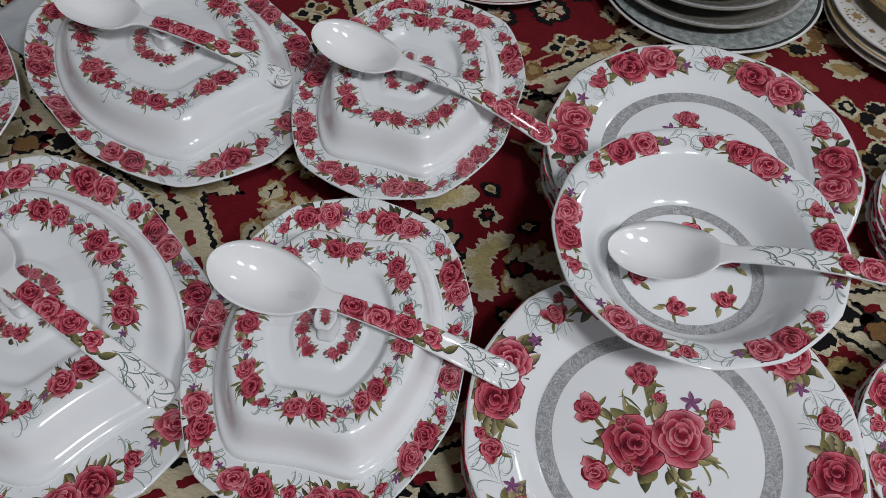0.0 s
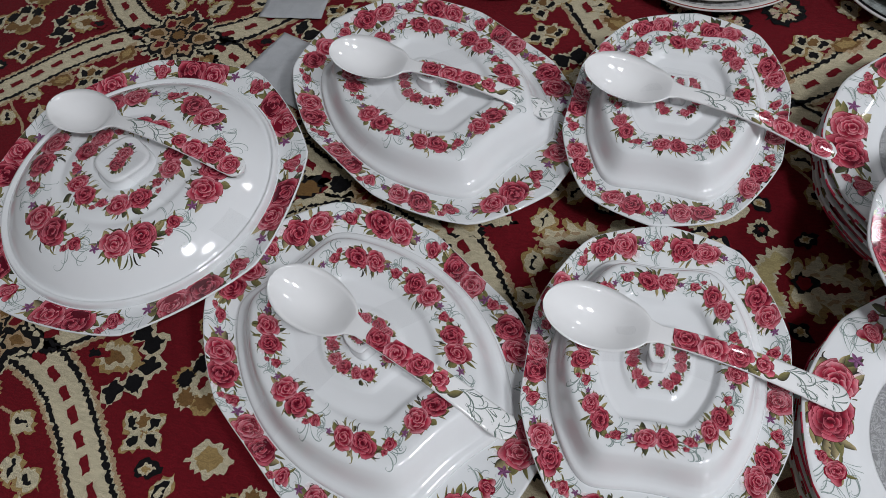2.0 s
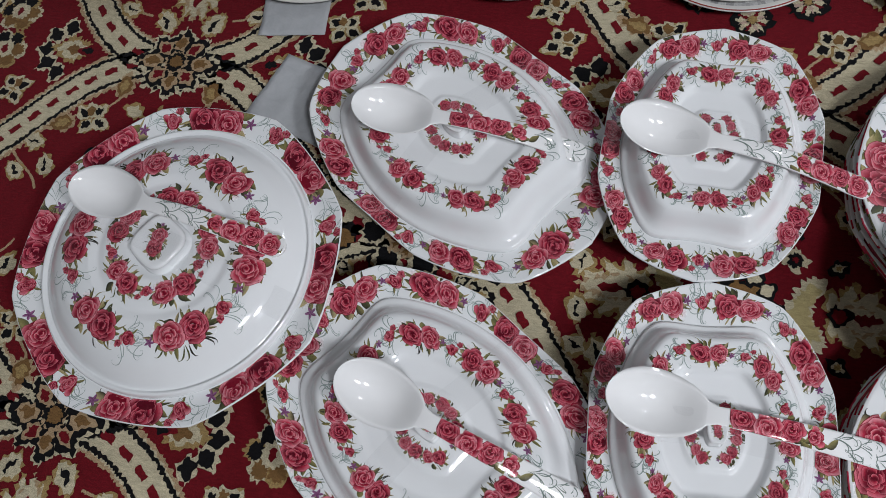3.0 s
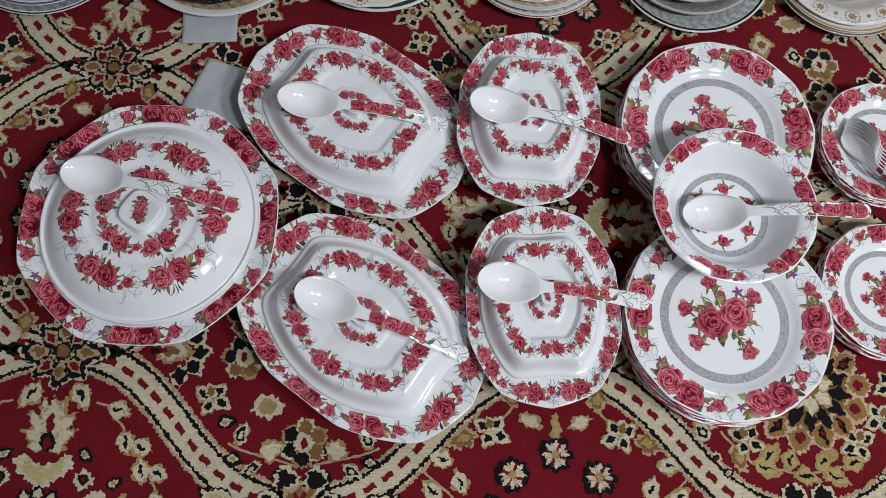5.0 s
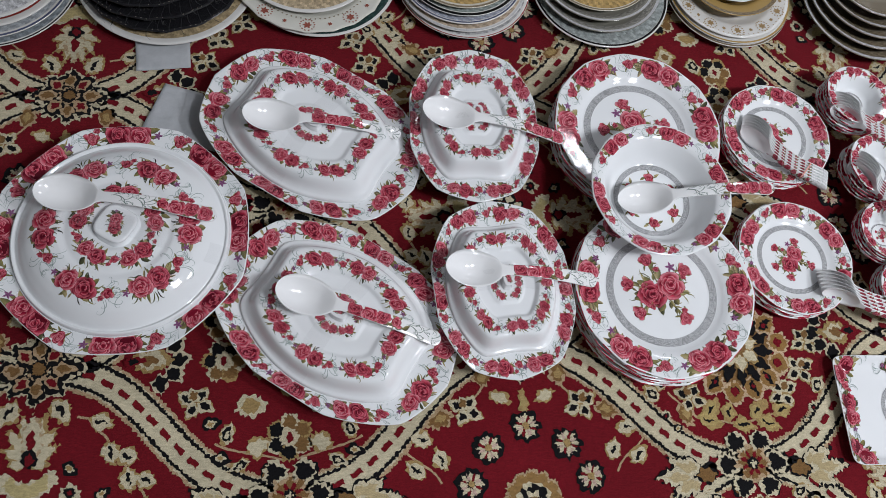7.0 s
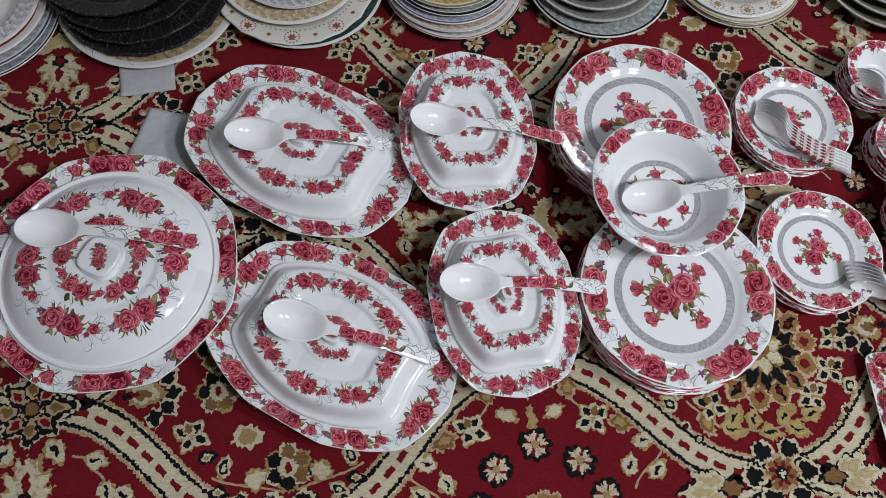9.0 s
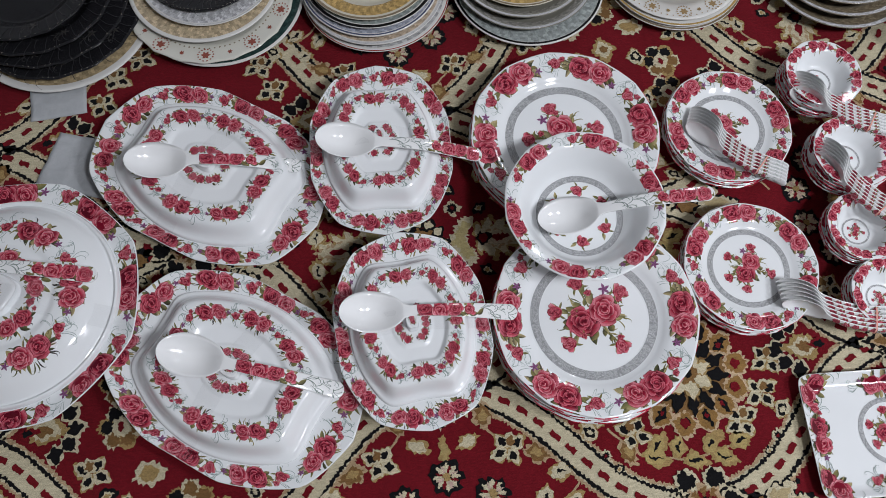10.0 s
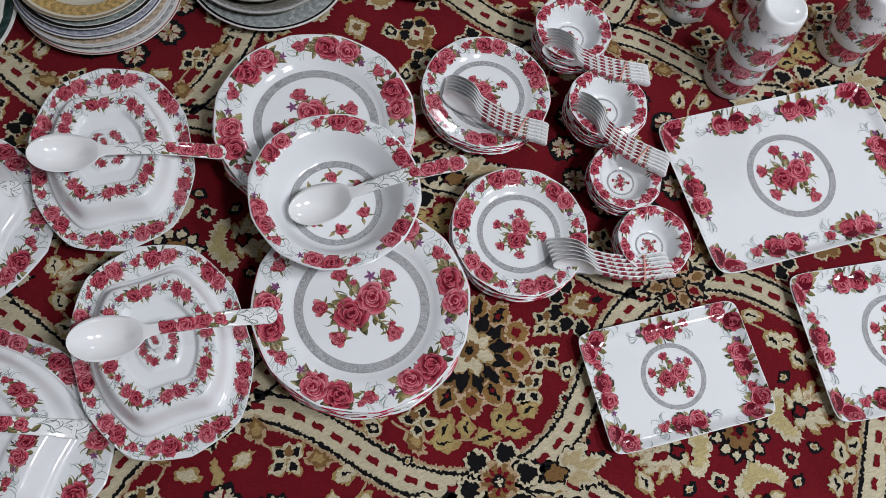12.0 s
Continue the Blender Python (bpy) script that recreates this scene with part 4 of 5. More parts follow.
for x, y, turn in ((-0.003, 0.586, 74.6), (-0.0485, 0.315, 81)):
    covered_dish("small white melamine covered dish, roses round rim", pose(x, y, 0, 0, 0, turn), SMALL_RIM, SMALL_LID, 0.062, 0.030, OVAL_RIM_ROSES, OVAL_LID_ROSES, 0.0112, 8, knob=(0.0120, 0.0088, 0.019))


# ---- plates and bowls ----
def plate_builder(name, radius, lobes, high, rose, spray_size, ring, detail, centre):
    outline = round_outline(radius, lobes, 0.014)
    profile = [(0.0, 0.0040), (ring[1] - 0.02, 0.0040), (ring[1] + 0.01, 0.0046), (0.68, high * 0.45), (0.73, high * 0.66), (0.78, high * 0.76), (0.9, high * 0.88), (0.975, high * 0.97), (1.0, high)]
    surface = ware_surface(outline, profile)

    def build(m):
        ob = new(name, ware_meshes(outline, profile, 0.0028, 0.6, 96, MELAMINE, name))
        ob.matrix_basis = m
        rim_roses(surface, 0.855, range(0, 360, 60), rose, ob, detail, 2, low=0.72)
        edge_print(outline, high, 0.0028, ob, 5)
        if centre:
            grey_ring(surface, ring[0], ring[1], ob)
            P = Print()
            spray(P, flat_place(0.0040, 0.25), spray_size, 9)
            P.part("rose_spray", ob)
        return ob
    return build


DINNER = [plate_builder("dinner_plate", 0.1405, 12, 0.021, 0.0194, 0.0215, (0.54, 0.625), d, d > 1) for d in (1, 2)]
SIDE = [plate_builder("side_plate", 0.0965, 12, 0.016, 0.0140, 0.0132, (0.53, 0.615), d, d > 1) for d in (1, 2)]
stack("dinner_plate", "white melamine dinner plate, rose rim, in a pile", "plate", "dinner plates", (0.192, 0.250), 6, 0.0078, *DINNER, turn=-20)
stack("dinner_plate", "white melamine dinner plate, rose rim, in a pile", "plate", "dinner plates", (0.262, 0.519), 6, 0.0078, *DINNER, turn=48)
stack("side_plate", "small white rose-rimmed melamine plate in a pile", "plate", "side plates", (0.436, 0.245), 6, 0.0046, *SIDE, turn=13)
stack("side_plate", "small white rose-rimmed melamine plate in a pile", "plate", "side plates", (0.511, 0.459), 6, 0.0046, *SIDE, turn=53)


def serving_bowl(m):
    outline = round_outline(0.111, 12, 0.014)
    profile = [(0.0, 0.0040), (0.50, 0.0040), (0.56, 0.0055), (0.63, 0.013), (0.72, 0.029), (0.78, 0.039), (0.81, 0.0425), (0.9, 0.0455), (1.0, 0.048)]
    surface = ware_surface(outline, profile)
    ob = new("serving_bowl", ware_meshes(outline, profile, 0.003, 0.5, 112, MELAMINE, "serving_bowl"))
    ob.matrix_basis = m
    rim_roses(surface, 0.905, range(0, 360, 60), 0.0138, ob, 2, 6, low=0.80)
    grey_ring(surface, 0.475, 0.555, ob)
    P = Print()
    for i in range(6):
        a = i * math.tau / 6 + 0.3
        own = flat_place(0.004, a + 1.2, 0.04 * math.cos(a), 0.04 * math.sin(a))
        rosebud(P, own, 0, 0, 0.0075, 1.2, i, 2)
        leaf(P, own, 0.006, 0.004, 0.6, 0.010, 0.0026, OLIVE, MOSS, 0.2)
        leaf(P, own, -0.006, -0.006, 3.6, 0.009, 0.0022, GOLD_LEAF, OLIVE, 0.5)
    P.part("rose_print", ob)
    return tagged(ob, "wide white melamine bowl with rose rim on the plates", "bowl")


serving_bowl(pose(0.226, 0.388, 0.0605, 0, 0, 54))


def small_bowl_builder(radius, high, detail, centre):
    outline = round_outline(radius, 8, 0.02)
    profile = [(0.0, 0.003), (0.40, 0.003), (0.50, 0.006), (0.62, high * 0.55), (0.70, high * 0.84), (0.745, high * 0.92), (1.0, high)]
    surface = ware_surface(outline, profile)

    def build(m):
        ob = new("small_bowl", ware_meshes(outline, profile, 0.0026, 0.42, 64, MELAMINE, "small_bowl"))
        ob.matrix_basis = m
        rim_roses(surface, 0.87, [20 + 360 * i / 7 for i in range(7)], 0.0086, ob, detail, 4, scrolls=False)
        edge_print(outline, high, 0.0026, ob, 6)
        if centre:
            grey_ring(surface, 0.34, 0.39, ob)
            P = Print()
            spray(P, flat_place(0.003, 0.4), 0.0046, 5)
            P.part("rose_spray", ob)
        return ob
    return build


LARGE_SMALL = [small_bowl_builder(0.059, 0.030, d, d > 0) for d in (0, 1)]
TINY = [small_bowl_builder(0.0525, 0.027, d, d > 0) for d in (0, 1)]
for spot, kinds, tilt in (((0.676, 0.482), LARGE_SMALL, 0), ((0.649, 0.349), LARGE_SMALL, 30), ((0.610, 0.242), TINY, 10), ((0.590, 0.141), TINY, 50)):
    stack("small_bowl", "little white melamine bowl with rose rim, piled up", "bowl", "small bowls", spot, 6, 0.0072 if kinds is LARGE_SMALL else 0.0055, *kinds, turn=tilt)


# ---- trays ----
def tray(label, at, length, width):
    outer, inner = oval_outline(length / 2, width / 2, 14, 4, 0.0), oval_outline(length / 2 - 0.016, width / 2 - 0.016, 16, 4, 0.0)
    angles = sorted({math.tau * j / 200 for j in range(200)} | {s * math.atan2(width, length) + q + d for s, q in ((1, 0), (-1, 0), (1, math.pi), (-1, math.pi)) for d in (-0.09, -0.06, -0.03, 0.0, 0.03, 0.06, 0.09)})
    angles = sorted({round(a % math.tau, 6) for a in angles})
    rings = []
    for m, z in ((-8, 0.004), (-1.0, 0.004), (-0.1, 0.0042), (0.15, 0.0052), (0.45, 0.0085), (0.75, 0.0128), (0.92, 0.0150), (1.0, 0.0155), (1.02, 0.0147), (0.98, 0.0132), (0.6, 0.008), (0.2, 0.0022), (0.0, 0.0), (-2, 0.0)):
        ring = []
        for a in angles:
            r = max(0.004, inner(a) + (outer(a) - inner(a)) * m) if m > -2 else inner(a) * (0.02 if m < -5 else 0.7)
            ring.append((r * math.cos(a), r * math.sin(a), z))
        rings.append(ring)
    verts, faces = loft(rings)
    ob = new("tray", mesh_of("tray", verts, [tuple(reversed(f)) for f in faces], MELAMINE))
    ob.matrix_basis = at
    tagged(ob, label, "tray", "serving trays")

    def lip(x, y, h):
        """The point on the tray's upper face over (x, y), kept inside its edge."""
        a, r = math.atan2(y, x), math.hypot(x, y)
        r = min(r, outer(a) * 0.992)
        m = (r - inner(a)) / (outer(a) - inner(a))
        z = float(np.interp(m, (-1.0, -0.1, 0.15, 0.45, 0.75, 0.92, 1.0), (0.004, 0.0042, 0.0052, 0.0085, 0.0128, 0.015, 0.0155)))
        return (r * math.cos(a), r * math.sin(a), z + 2.2 * h + 0.0003)

    P, size = Print(), 0.0134 * (width / 0.166) ** 0.5

    def border(cx, cy, turn):
        c, d = math.cos(turn), math.sin(turn)

        def place(x, y, h):
            px, py = cx + x * c - y * d, cy + x * d + y * c
            return lip(px, py, h)
        return place

    for side in range(4):
        span, off = (length, width / 2) if side % 2 == 0 else (width, length / 2)
        q = side * math.pi / 2
        count = max(1, round(span / (7.6 * size)) - 1)
        spots = [(-span / 2 + span * (i + 1) / (count + 1), -off + 1.4 * size, 0.0) for i in range(count)] + [(-span / 2 + 0.020, -off + 0.020, -0.78)]
        for i, (lx, ly, own) in enumerate(spots):
            bouquet(P, border(lx * math.cos(q) - ly * math.sin(q), lx * math.sin(q) + ly * math.cos(q), q + own), size, 60 + (i + side) % 3, 2, own == 0.0, wash=False)
    P.part("rose_print", ob)
    r0 = width * 0.275
    ringing = [(lambda k, a: (k * math.cos(a), k * math.sin(a), 0.0042))]
    grey_ring(ringing[0], r0 * 0.86, r0, ob)
    P = Print()
    spray(P, flat_place(0.0042, 0.0), r0 * 0.265, 9)
    P.part("rose_spray", ob)
    return ob


tray("small white melamine tray with rose border on carpet", pose(0.523, -0.027, 0.001, 0, 0, -15.8), 0.239, 0.166)
tray("large white melamine tray with wide rose border", pose(0.874, 0.135, 0.001, 0, 0, -13.8), 0.372, 0.257)
tray("medium white melamine tray with rose border", pose(0.857, -0.141, 0.001, 0, 0, -19.5), 0.30, 0.215)


# ---- spoons ----
def spoon_meshes(length, bowl_len, bowl_w, neck_w, end_w, high, deep, thick):
    """Stations along x from the bowl's tip to the handle's end. Returns the mesh and a function for the upper surface."""
    def half(x):
        t = x / bowl_len
        egg = bowl_w * math.sqrt(max(0.0, 1 - ((t - 0.47) / (0.47 if t < 0.47 else 0.56)) ** 2)) if t < 1.03 else 0.0
        shaft = neck_w + (end_w - neck_w) * max(0.0, (x - bowl_len) / (length - bowl_len)) ** 0.8 if t > 0.8 else 0.0
        tail = length - x
        if tail < end_w:
            shaft = end_w * math.sqrt(max(0.0, 1 - (1 - tail / end_w) ** 2))
        return max(0.0006, (egg ** 3 + shaft ** 3) ** (1 / 3))

    def dip(x):
        t = x / bowl_len
        return deep * math.sin(math.pi * min(1.0, 0.012 + 0.988 * t)) ** (0.75 + 0.5 * t * t) if t < 1 else 0.0

    def rise(x):
        t = max(0.0, (x - bowl_len * 0.75) / (length - bowl_len * 0.75))
        return high + 0.010 * math.sin(math.pi * min(1, t * 1.1)) - 0.004 * t * t

    def top(x, v):
        return rise(x) - dip(x) * (1 - v * v) + 0.0012 * (1 - v * v) * min(1.0, max(0.0, (x - bowl_len) / 0.03))

    stations = [bowl_len * (1 - math.cos(math.pi * i / 22)) / 2 for i in range(22)] + list(np.linspace(bowl_len, length - end_w, 18)) + [length - end_w * (1 - math.sin(math.pi / 2 * i / 7)) for i in range(1, 8)]
    m = 12
    rings = []
    for x in stations:
        w = half(x)
        over = [(x, w * v, top(x, v)) for v in np.linspace(-1, 1, m)]
        t = thick * (1.0 if x < bowl_len * 0.8 else 1.6)
        under = [(x, w * 0.96 * v, top(x, v) - t * (0.55 + 0.45 * (1 - v ** 4))) for v in np.linspace(1, -1, m)]
        rings.append(over + under)
    verts, faces = loft(rings)

    def surface(x, y, h):
        w = half(x)
        return (x, max(-w * 0.97, min(w * 0.97, y)), top(x, max(-1, min(1, y / max(w, 1e-5)))) + h)
    return mesh_of("spoon", verts, faces, SPOON_WHITE), surface, half


BIG_SPOON, BIG_TOP, BIG_HALF = spoon_meshes(0.241, 0.083, 0.0278, 0.0068, 0.0115, 0.022, 0.017, 0.0026)
TABLE_SPOON, TABLE_TOP, TABLE_HALF = spoon_meshes(0.168, 0.057, 0.0178, 0.0042, 0.0060, 0.014, 0.009, 0.0018)


def handle_print(top, half, x0, x1, roses_first, scale, name, spoon, line=(0.17, 0.22, 0.20)):
    """Roses along one half of the handle, grey scrolls along the other, clipped to its width."""
    P, mid = Print(), (x0 + x1) / 2

    def place(x, y, h):
        return top(min(x1, max(x0, x)), y, h)
    a, b = ((x0, mid + 0.010) if roses_first else (mid - 0.010, x1 - 0.004))
    n = 4 if scale > 0.008 else 6
    b = b if scale > 0.008 else b + 0.016
    for i in range(n):
        cx = a + (b - a) * (i + 0.5) / n
        for k in range(5):
            leaf(P, place, cx + scale * (0.5 * k - 1.0), scale * (0.5 if k % 2 else -0.5), (0.7 if k % 2 else -0.7) + 0.3 * k, scale * 1.1, scale * 0.3, *((GOLD_LEAF, MOSS) if k % 2 else (OLIVE, DARK_LEAF)), 0)
        if i < n - 1 if roses_first else i > 0:
            rose(P, place, cx, scale * 0.1 * (-1) ** i, scale, 70 + i, 0.3 + 0.4 * (i % 2), 2, 2 + 5 * (i % 2))
        else:
            rosebud(P, place, cx, 0.0, scale * 0.62, 0.4, 80 + i)
    c, d = ((mid + 0.016, x1 - 0.006) if roses_first else (x0 + 0.002, mid - 0.014))
    for i in range(4):
        flourish(P, place, c + (d - c) * i / 4, scale * 0.25 * (-1) ** i, 0.25 * (-1) ** i, scale * 1.7, 31 + i, line, 0.00032 if scale > 0.008 else 0.00018)
    P.part(name, spoon)


def serving_spoon(at, roses_first, label):
    ob = new("serving_spoon", BIG_SPOON)
    ob.matrix_basis = at
    handle_print(BIG_TOP, BIG_HALF, 0.100, 0.239, roses_first, 0.0116, "rose_print", ob)
    return tagged(ob, label, "spoon", "serving spoons")


def spoon_from(ax, ay, bx, by, z, pitch):
    return pose(ax, ay, z, 0, pitch, math.degrees(math.atan2(by - ay, bx - ax)))


def spoon_between(tip, end):
    """A serving spoon's pose from the top of its bowl's tip and of its handle's end."""
    (ax, ay, az), (bx, by, bz) = tip, end
    yaw, drop = math.atan2(by - ay, bx - ax), math.atan2(az - bz, math.hypot(bx - ax, by - ay))
    lift = 0.022
    return pose(ax - lift * math.sin(drop) * math.cos(yaw), ay - lift * math.sin(drop) * math.sin(yaw), az - lift * math.cos(drop), 0, math.degrees(drop), math.degrees(yaw))


ON_LID = "white melamine serving spoon, floral handle, across a lid"
for tip, end, roses_first in (((-0.639, 0.603, 0.108), (-0.418, 0.512, 0.096), False), ((-0.347, 0.661, 0.104), (-0.125, 0.599, 0.060), True),
                              ((-0.090, 0.601, 0.118), (0.147, 0.519, 0.062), False), ((-0.362, 0.386, 0.106), (-0.167, 0.269, 0.060), True),
                              ((-0.134, 0.350, 0.118), (0.094, 0.287, 0.064), True)):
    serving_spoon(spoon_between(tip, end), roses_first, ON_LID)
serving_spoon(spoon_from(0.165, 0.393, 0.408, 0.338, 0.065, -9), False, "white melamine serving spoon, floral handle, leaning in bowl")


def spoon_bundle(ax, ay, bx, by, z, pitch, shift, roll):
    """Six table spoons nested side by side, held by a rubber band."""
    yaw = math.atan2(by - ay, bx - ax)
    first = None
    for i in range(6):
        side, lift = -shift * 0.0064 * (i - 2.5), (0.0012 if roll < 60 else 0.0016) * i
        m = pose(ax - math.sin(yaw) * side + 0.002 * i * math.cos(yaw), ay + math.cos(yaw) * side + 0.002 * i * math.sin(yaw), z + lift, 0, pitch, math.degrees(yaw)) @ pose(0, 0, 0, shift * roll, 0, 0)
        if first is None:
            first = new("table_spoon", TABLE_SPOON)
            first.matrix_basis = m
            handle_print(TABLE_TOP, TABLE_HALF, 0.066, 0.163, True, 0.0050, "rose_print", first, (0.46, 0.50, 0.49))
            tagged(first, "white melamine table spoon with floral handle in bundle", "spoon", "bundled table spoons")
        else:
            copy_thing(first, m)
    band = []
    for j in range(4):
        x = 0.133 + 0.0007 * j
        ring = []
        for i in range(24):
            a = math.tau * i / 24
            u = 0.0205 * math.copysign(abs(math.cos(a)) ** 0.6, math.cos(a))
            v = 0.0072 * math.copysign(abs(math.sin(a)) ** 0.6, math.sin(a))
            ring.append((x, -0.020 * math.sin(radians(roll)) - 0.98 * u - 0.20 * v, 0.004 + 0.020 * math.cos(radians(roll)) + 0.19 * u - 0.98 * v))
        band.append(ring)
    verts, faces = loft(band, False, False)
    rb = new("rubber_band", mesh_of("rubber_band", verts, faces, RUBBER))
    rb.matrix_basis = pose(ax, ay, z, 0, pitch, math.degrees(yaw))
    tagged(rb, "thin pink rubber band round a bundle of spoons", "rubber band", "rubber bands")


spoon_bundle(0.465, 0.502, 0.562, 0.344, 0.036, -2, 1, 76)
spoon_bundle(0.456, 0.209, 0.592, 0.110, 0.036, -3, 1, 76)
spoon_bundle(0.631, 0.499, 0.744, 0.355, 0.052, -3, 1, 76)
spoon_bundle(0.615, 0.386, 0.676, 0.218, 0.052, -3, 1, 76)


# ---- tumblers ----
def tumbler(m):
    n, rings = 56, []
    for r, z in ((0.0405, 0.0), (0.0415, 0.002), (0.040, 0.02), (0.0375, 0.05), (0.034, 0.085), (0.032, 0.097), (0.030, 0.1005), (0.027, 0.101), (0.0255, 0.0995), (0.001, 0.0995)):
        rings.append([(r * math.cos(math.tau * j / n), r * math.sin(math.tau * j / n), z) for j in range(n)])
    inner = [[(r * math.cos(math.tau * j / n), r * math.sin(math.tau * j / n), z) for j in range(n)] for r, z in ((0.001, 0.094), (0.029, 0.093), (0.0355, 0.05), (0.0385, 0.0005))]
    verts, faces = loft(inner + rings, True, True)
    ob = new("tumbler", mesh_of("tumbler", verts, faces, MELAMINE))
    ob.matrix_basis = m
    P = Print()
    for i in range(3):
        for z0, s in ((0.030, 0.0145), (0.070, 0.010)):
            a0 = i * math.tau / 3 + (0.5 if z0 > 0.05 else 0)

            def place(x, y, h, a0=a0, z0=z0):
                z = z0 + y
                r = float(np.interp(z, (0.0, 0.02, 0.05, 0.085, 0.1), (0.0412, 0.040, 0.0375, 0.034, 0.031))) + h
                return (r * math.cos(a0 + x / 0.038), r * math.sin(a0 + x / 0.038), z)
            bouquet(P, place, s, 90 + i, 2)
    P.part("rose_print", ob)
    return tagged(ob, "white melamine tumbler with roses, stacked upside down", "cup", "tumblers")


first_cup = tumbler(pose(0.895, 0.322, 0.001))
for cx, cy, levels in ((0.895, 0.322, 3), (0.915, 0.475, 2), (1.02, 0.405, 3), (1.11, 0.285, 2)):
    for i in range(levels):
        if i or cx != 0.895:
            copy_thing(first_cup, pose(cx + 0.002 * i, cy - 0.001 * i, 0.001 + 0.039 * i, 0, 0, 47 * i + cx * 300))


# ---- other crockery on the carpet ----
def crockery(m, radius, high, colour, bands, dots=None, lobes=0, mat=None, deep=False, label="", fluted=False, beads=()):
    """A plate or dish from its ground colour, rim bands of (k0, k1, colour) and a ring of printed medallions; fluted
    ones get painted glints on the lip.
    """
    outline = round_outline(radius, lobes, 0.02 if lobes else 0.0)
    profile = [(0.0, 0.004), (0.56, 0.004), (0.66, high * 0.5), (0.74, high * 0.78), (1.0, high)] if not deep else [(0.0, 0.004), (0.5, 0.005), (0.78, high * 0.55), (0.93, high * 0.9), (1.0, high)]
    surface = ware_surface(outline, profile)
    base = mat or melamine_material("glazed_china", colour, 0.14)
    ob = new("china_plate", ware_meshes(outline, profile, 0.003, 0.55, 72, base, "china_plate"))
    ob.matrix_basis = m
    P, n = Print(), 168
    pick = random.Random(int(radius * 10000))
    for b, (k0, k1, c) in enumerate(bands):
        rows = 6 if k1 - k0 > 0.05 else 1
        for j in range(n):
            a0, a1 = math.tau * j / n, math.tau * (j + 1) / n
            for i in range(rows):
                ka, kb = k0 + (k1 - k0) * i / rows, k0 + (k1 - k0) * (i + 1) / rows
                start = len(P.verts)
                f = 1.0 if rows == 1 else (1.14 if (j + (i if i < 3 else 5 - i)) % 4 < 2 else 0.84) * pick.uniform(0.8, 1.2)
                for k, a in ((ka, a0), (kb, a0), (kb, a1), (ka, a1)):
                    x, y, z = surface(k, a)
                    P.verts.append((x, y, z + 0.0003 + 0.0001 * b))
                    P.cols.append(tuple(min(0.8, v * f) for v in c))
                P.faces.append((start, start + 1, start + 2, start + 3))
    for count, k, r, c in beads:
        for i in range(count):
            own = ring_place(surface, k, i * math.tau / count)
            P.fan(own, (0, 0), [(r * math.cos(t), r * math.sin(t)) for t in (0, 1.05, 2.09, 3.14, 4.19, 5.24)], c, c, 8)
    if dots:
        count, k, r, c = dots
        for i in range(count):
            own = ring_place(surface, k, i * math.tau / count)
            rr = r if i % 2 == 0 else r * 0.55
            if i % 2 == 0:
                for j in range(14):
                    a = j * math.tau / 14
                    P.fan(own, (rr * math.cos(a), rr * math.sin(a)), [(rr * math.cos(a) + 0.0017 * math.cos(t), rr * math.sin(a) + 0.0017 * math.sin(t)) for t in (0, 1.57, 3.14, 4.71)], c, c, 8)
            for j in range(6):
                leaf(P, own, 0, 0, j * math.tau / 6, rr * 0.66, rr * 0.2, c, c, 8, 0)
    if fluted:
        for j in range(48):
            a = j * math.tau / 48
            curl(P, ring_place(surface, 0.62 + 0.05 * (j % 3), a), 0, 0, 1.3, radius * 0.26, 0.25, 4, (0.034, 0.034, 0.036), 0.00028)
        for j in range(7):
            own = ring_place(surface, 0.80, j * math.tau / 7 + 0.4)
            flourish(P, own, 0, -0.004, 0.3, 0.02, 200 + j, (0.05, 0.049, 0.047), 0.0003)
            for k in range(5):
                leaf(P, own, 0, 0, k * math.tau / 5, 0.008, 0.0016, (0.06, 0.056, 0.05), (0.025, 0.025, 0.026), 6, 0.2)
        # glints along the lip, painted as scattered pale dots
        for j in range(100):
            if pick.random() < 0.6:
                own = ring_place(surface, 0.985, j * math.tau / 100)
                P.fan(own, (0, 0), [(0.0012 * math.cos(t), 0.0007 * math.sin(t)) for t in (0, 1.57, 3.14, 4.71)], (0.40, 0.37, 0.31), (0.40, 0.37, 0.31), 8)
    if P.verts:
        P.part("rim_print_and_glints", ob)
    return tagged(ob, label, "plate", "assorted china plates")


IVORY, OLD_GOLD, SLATE, NAVY, SILVER, COFFEE, SAGE, BRICK = (0.62, 0.58, 0.47), (0.42, 0.28, 0.10), (0.25, 0.28, 0.30), (0.09, 0.10, 0.17), (0.55, 0.55, 0.56), (0.22, 0.17, 0.11), (0.30, 0.34, 0.32), (0.30, 0.05, 0.04)
DARK_GREEN = (0.03, 0.06, 0.055)
PLAIN = (0.70, 0.69, 0.66)


def pile_of(cx, cy, specs, group):
    z = 0.001
    for i, spec in enumerate(specs):
        step, tx, ty, radius, kw = spec
        ob = crockery(pose(cx + tx, cy + ty, z, 0, 0, 37 * i), radius, **kw)
        ob["group"] = group
        z += step


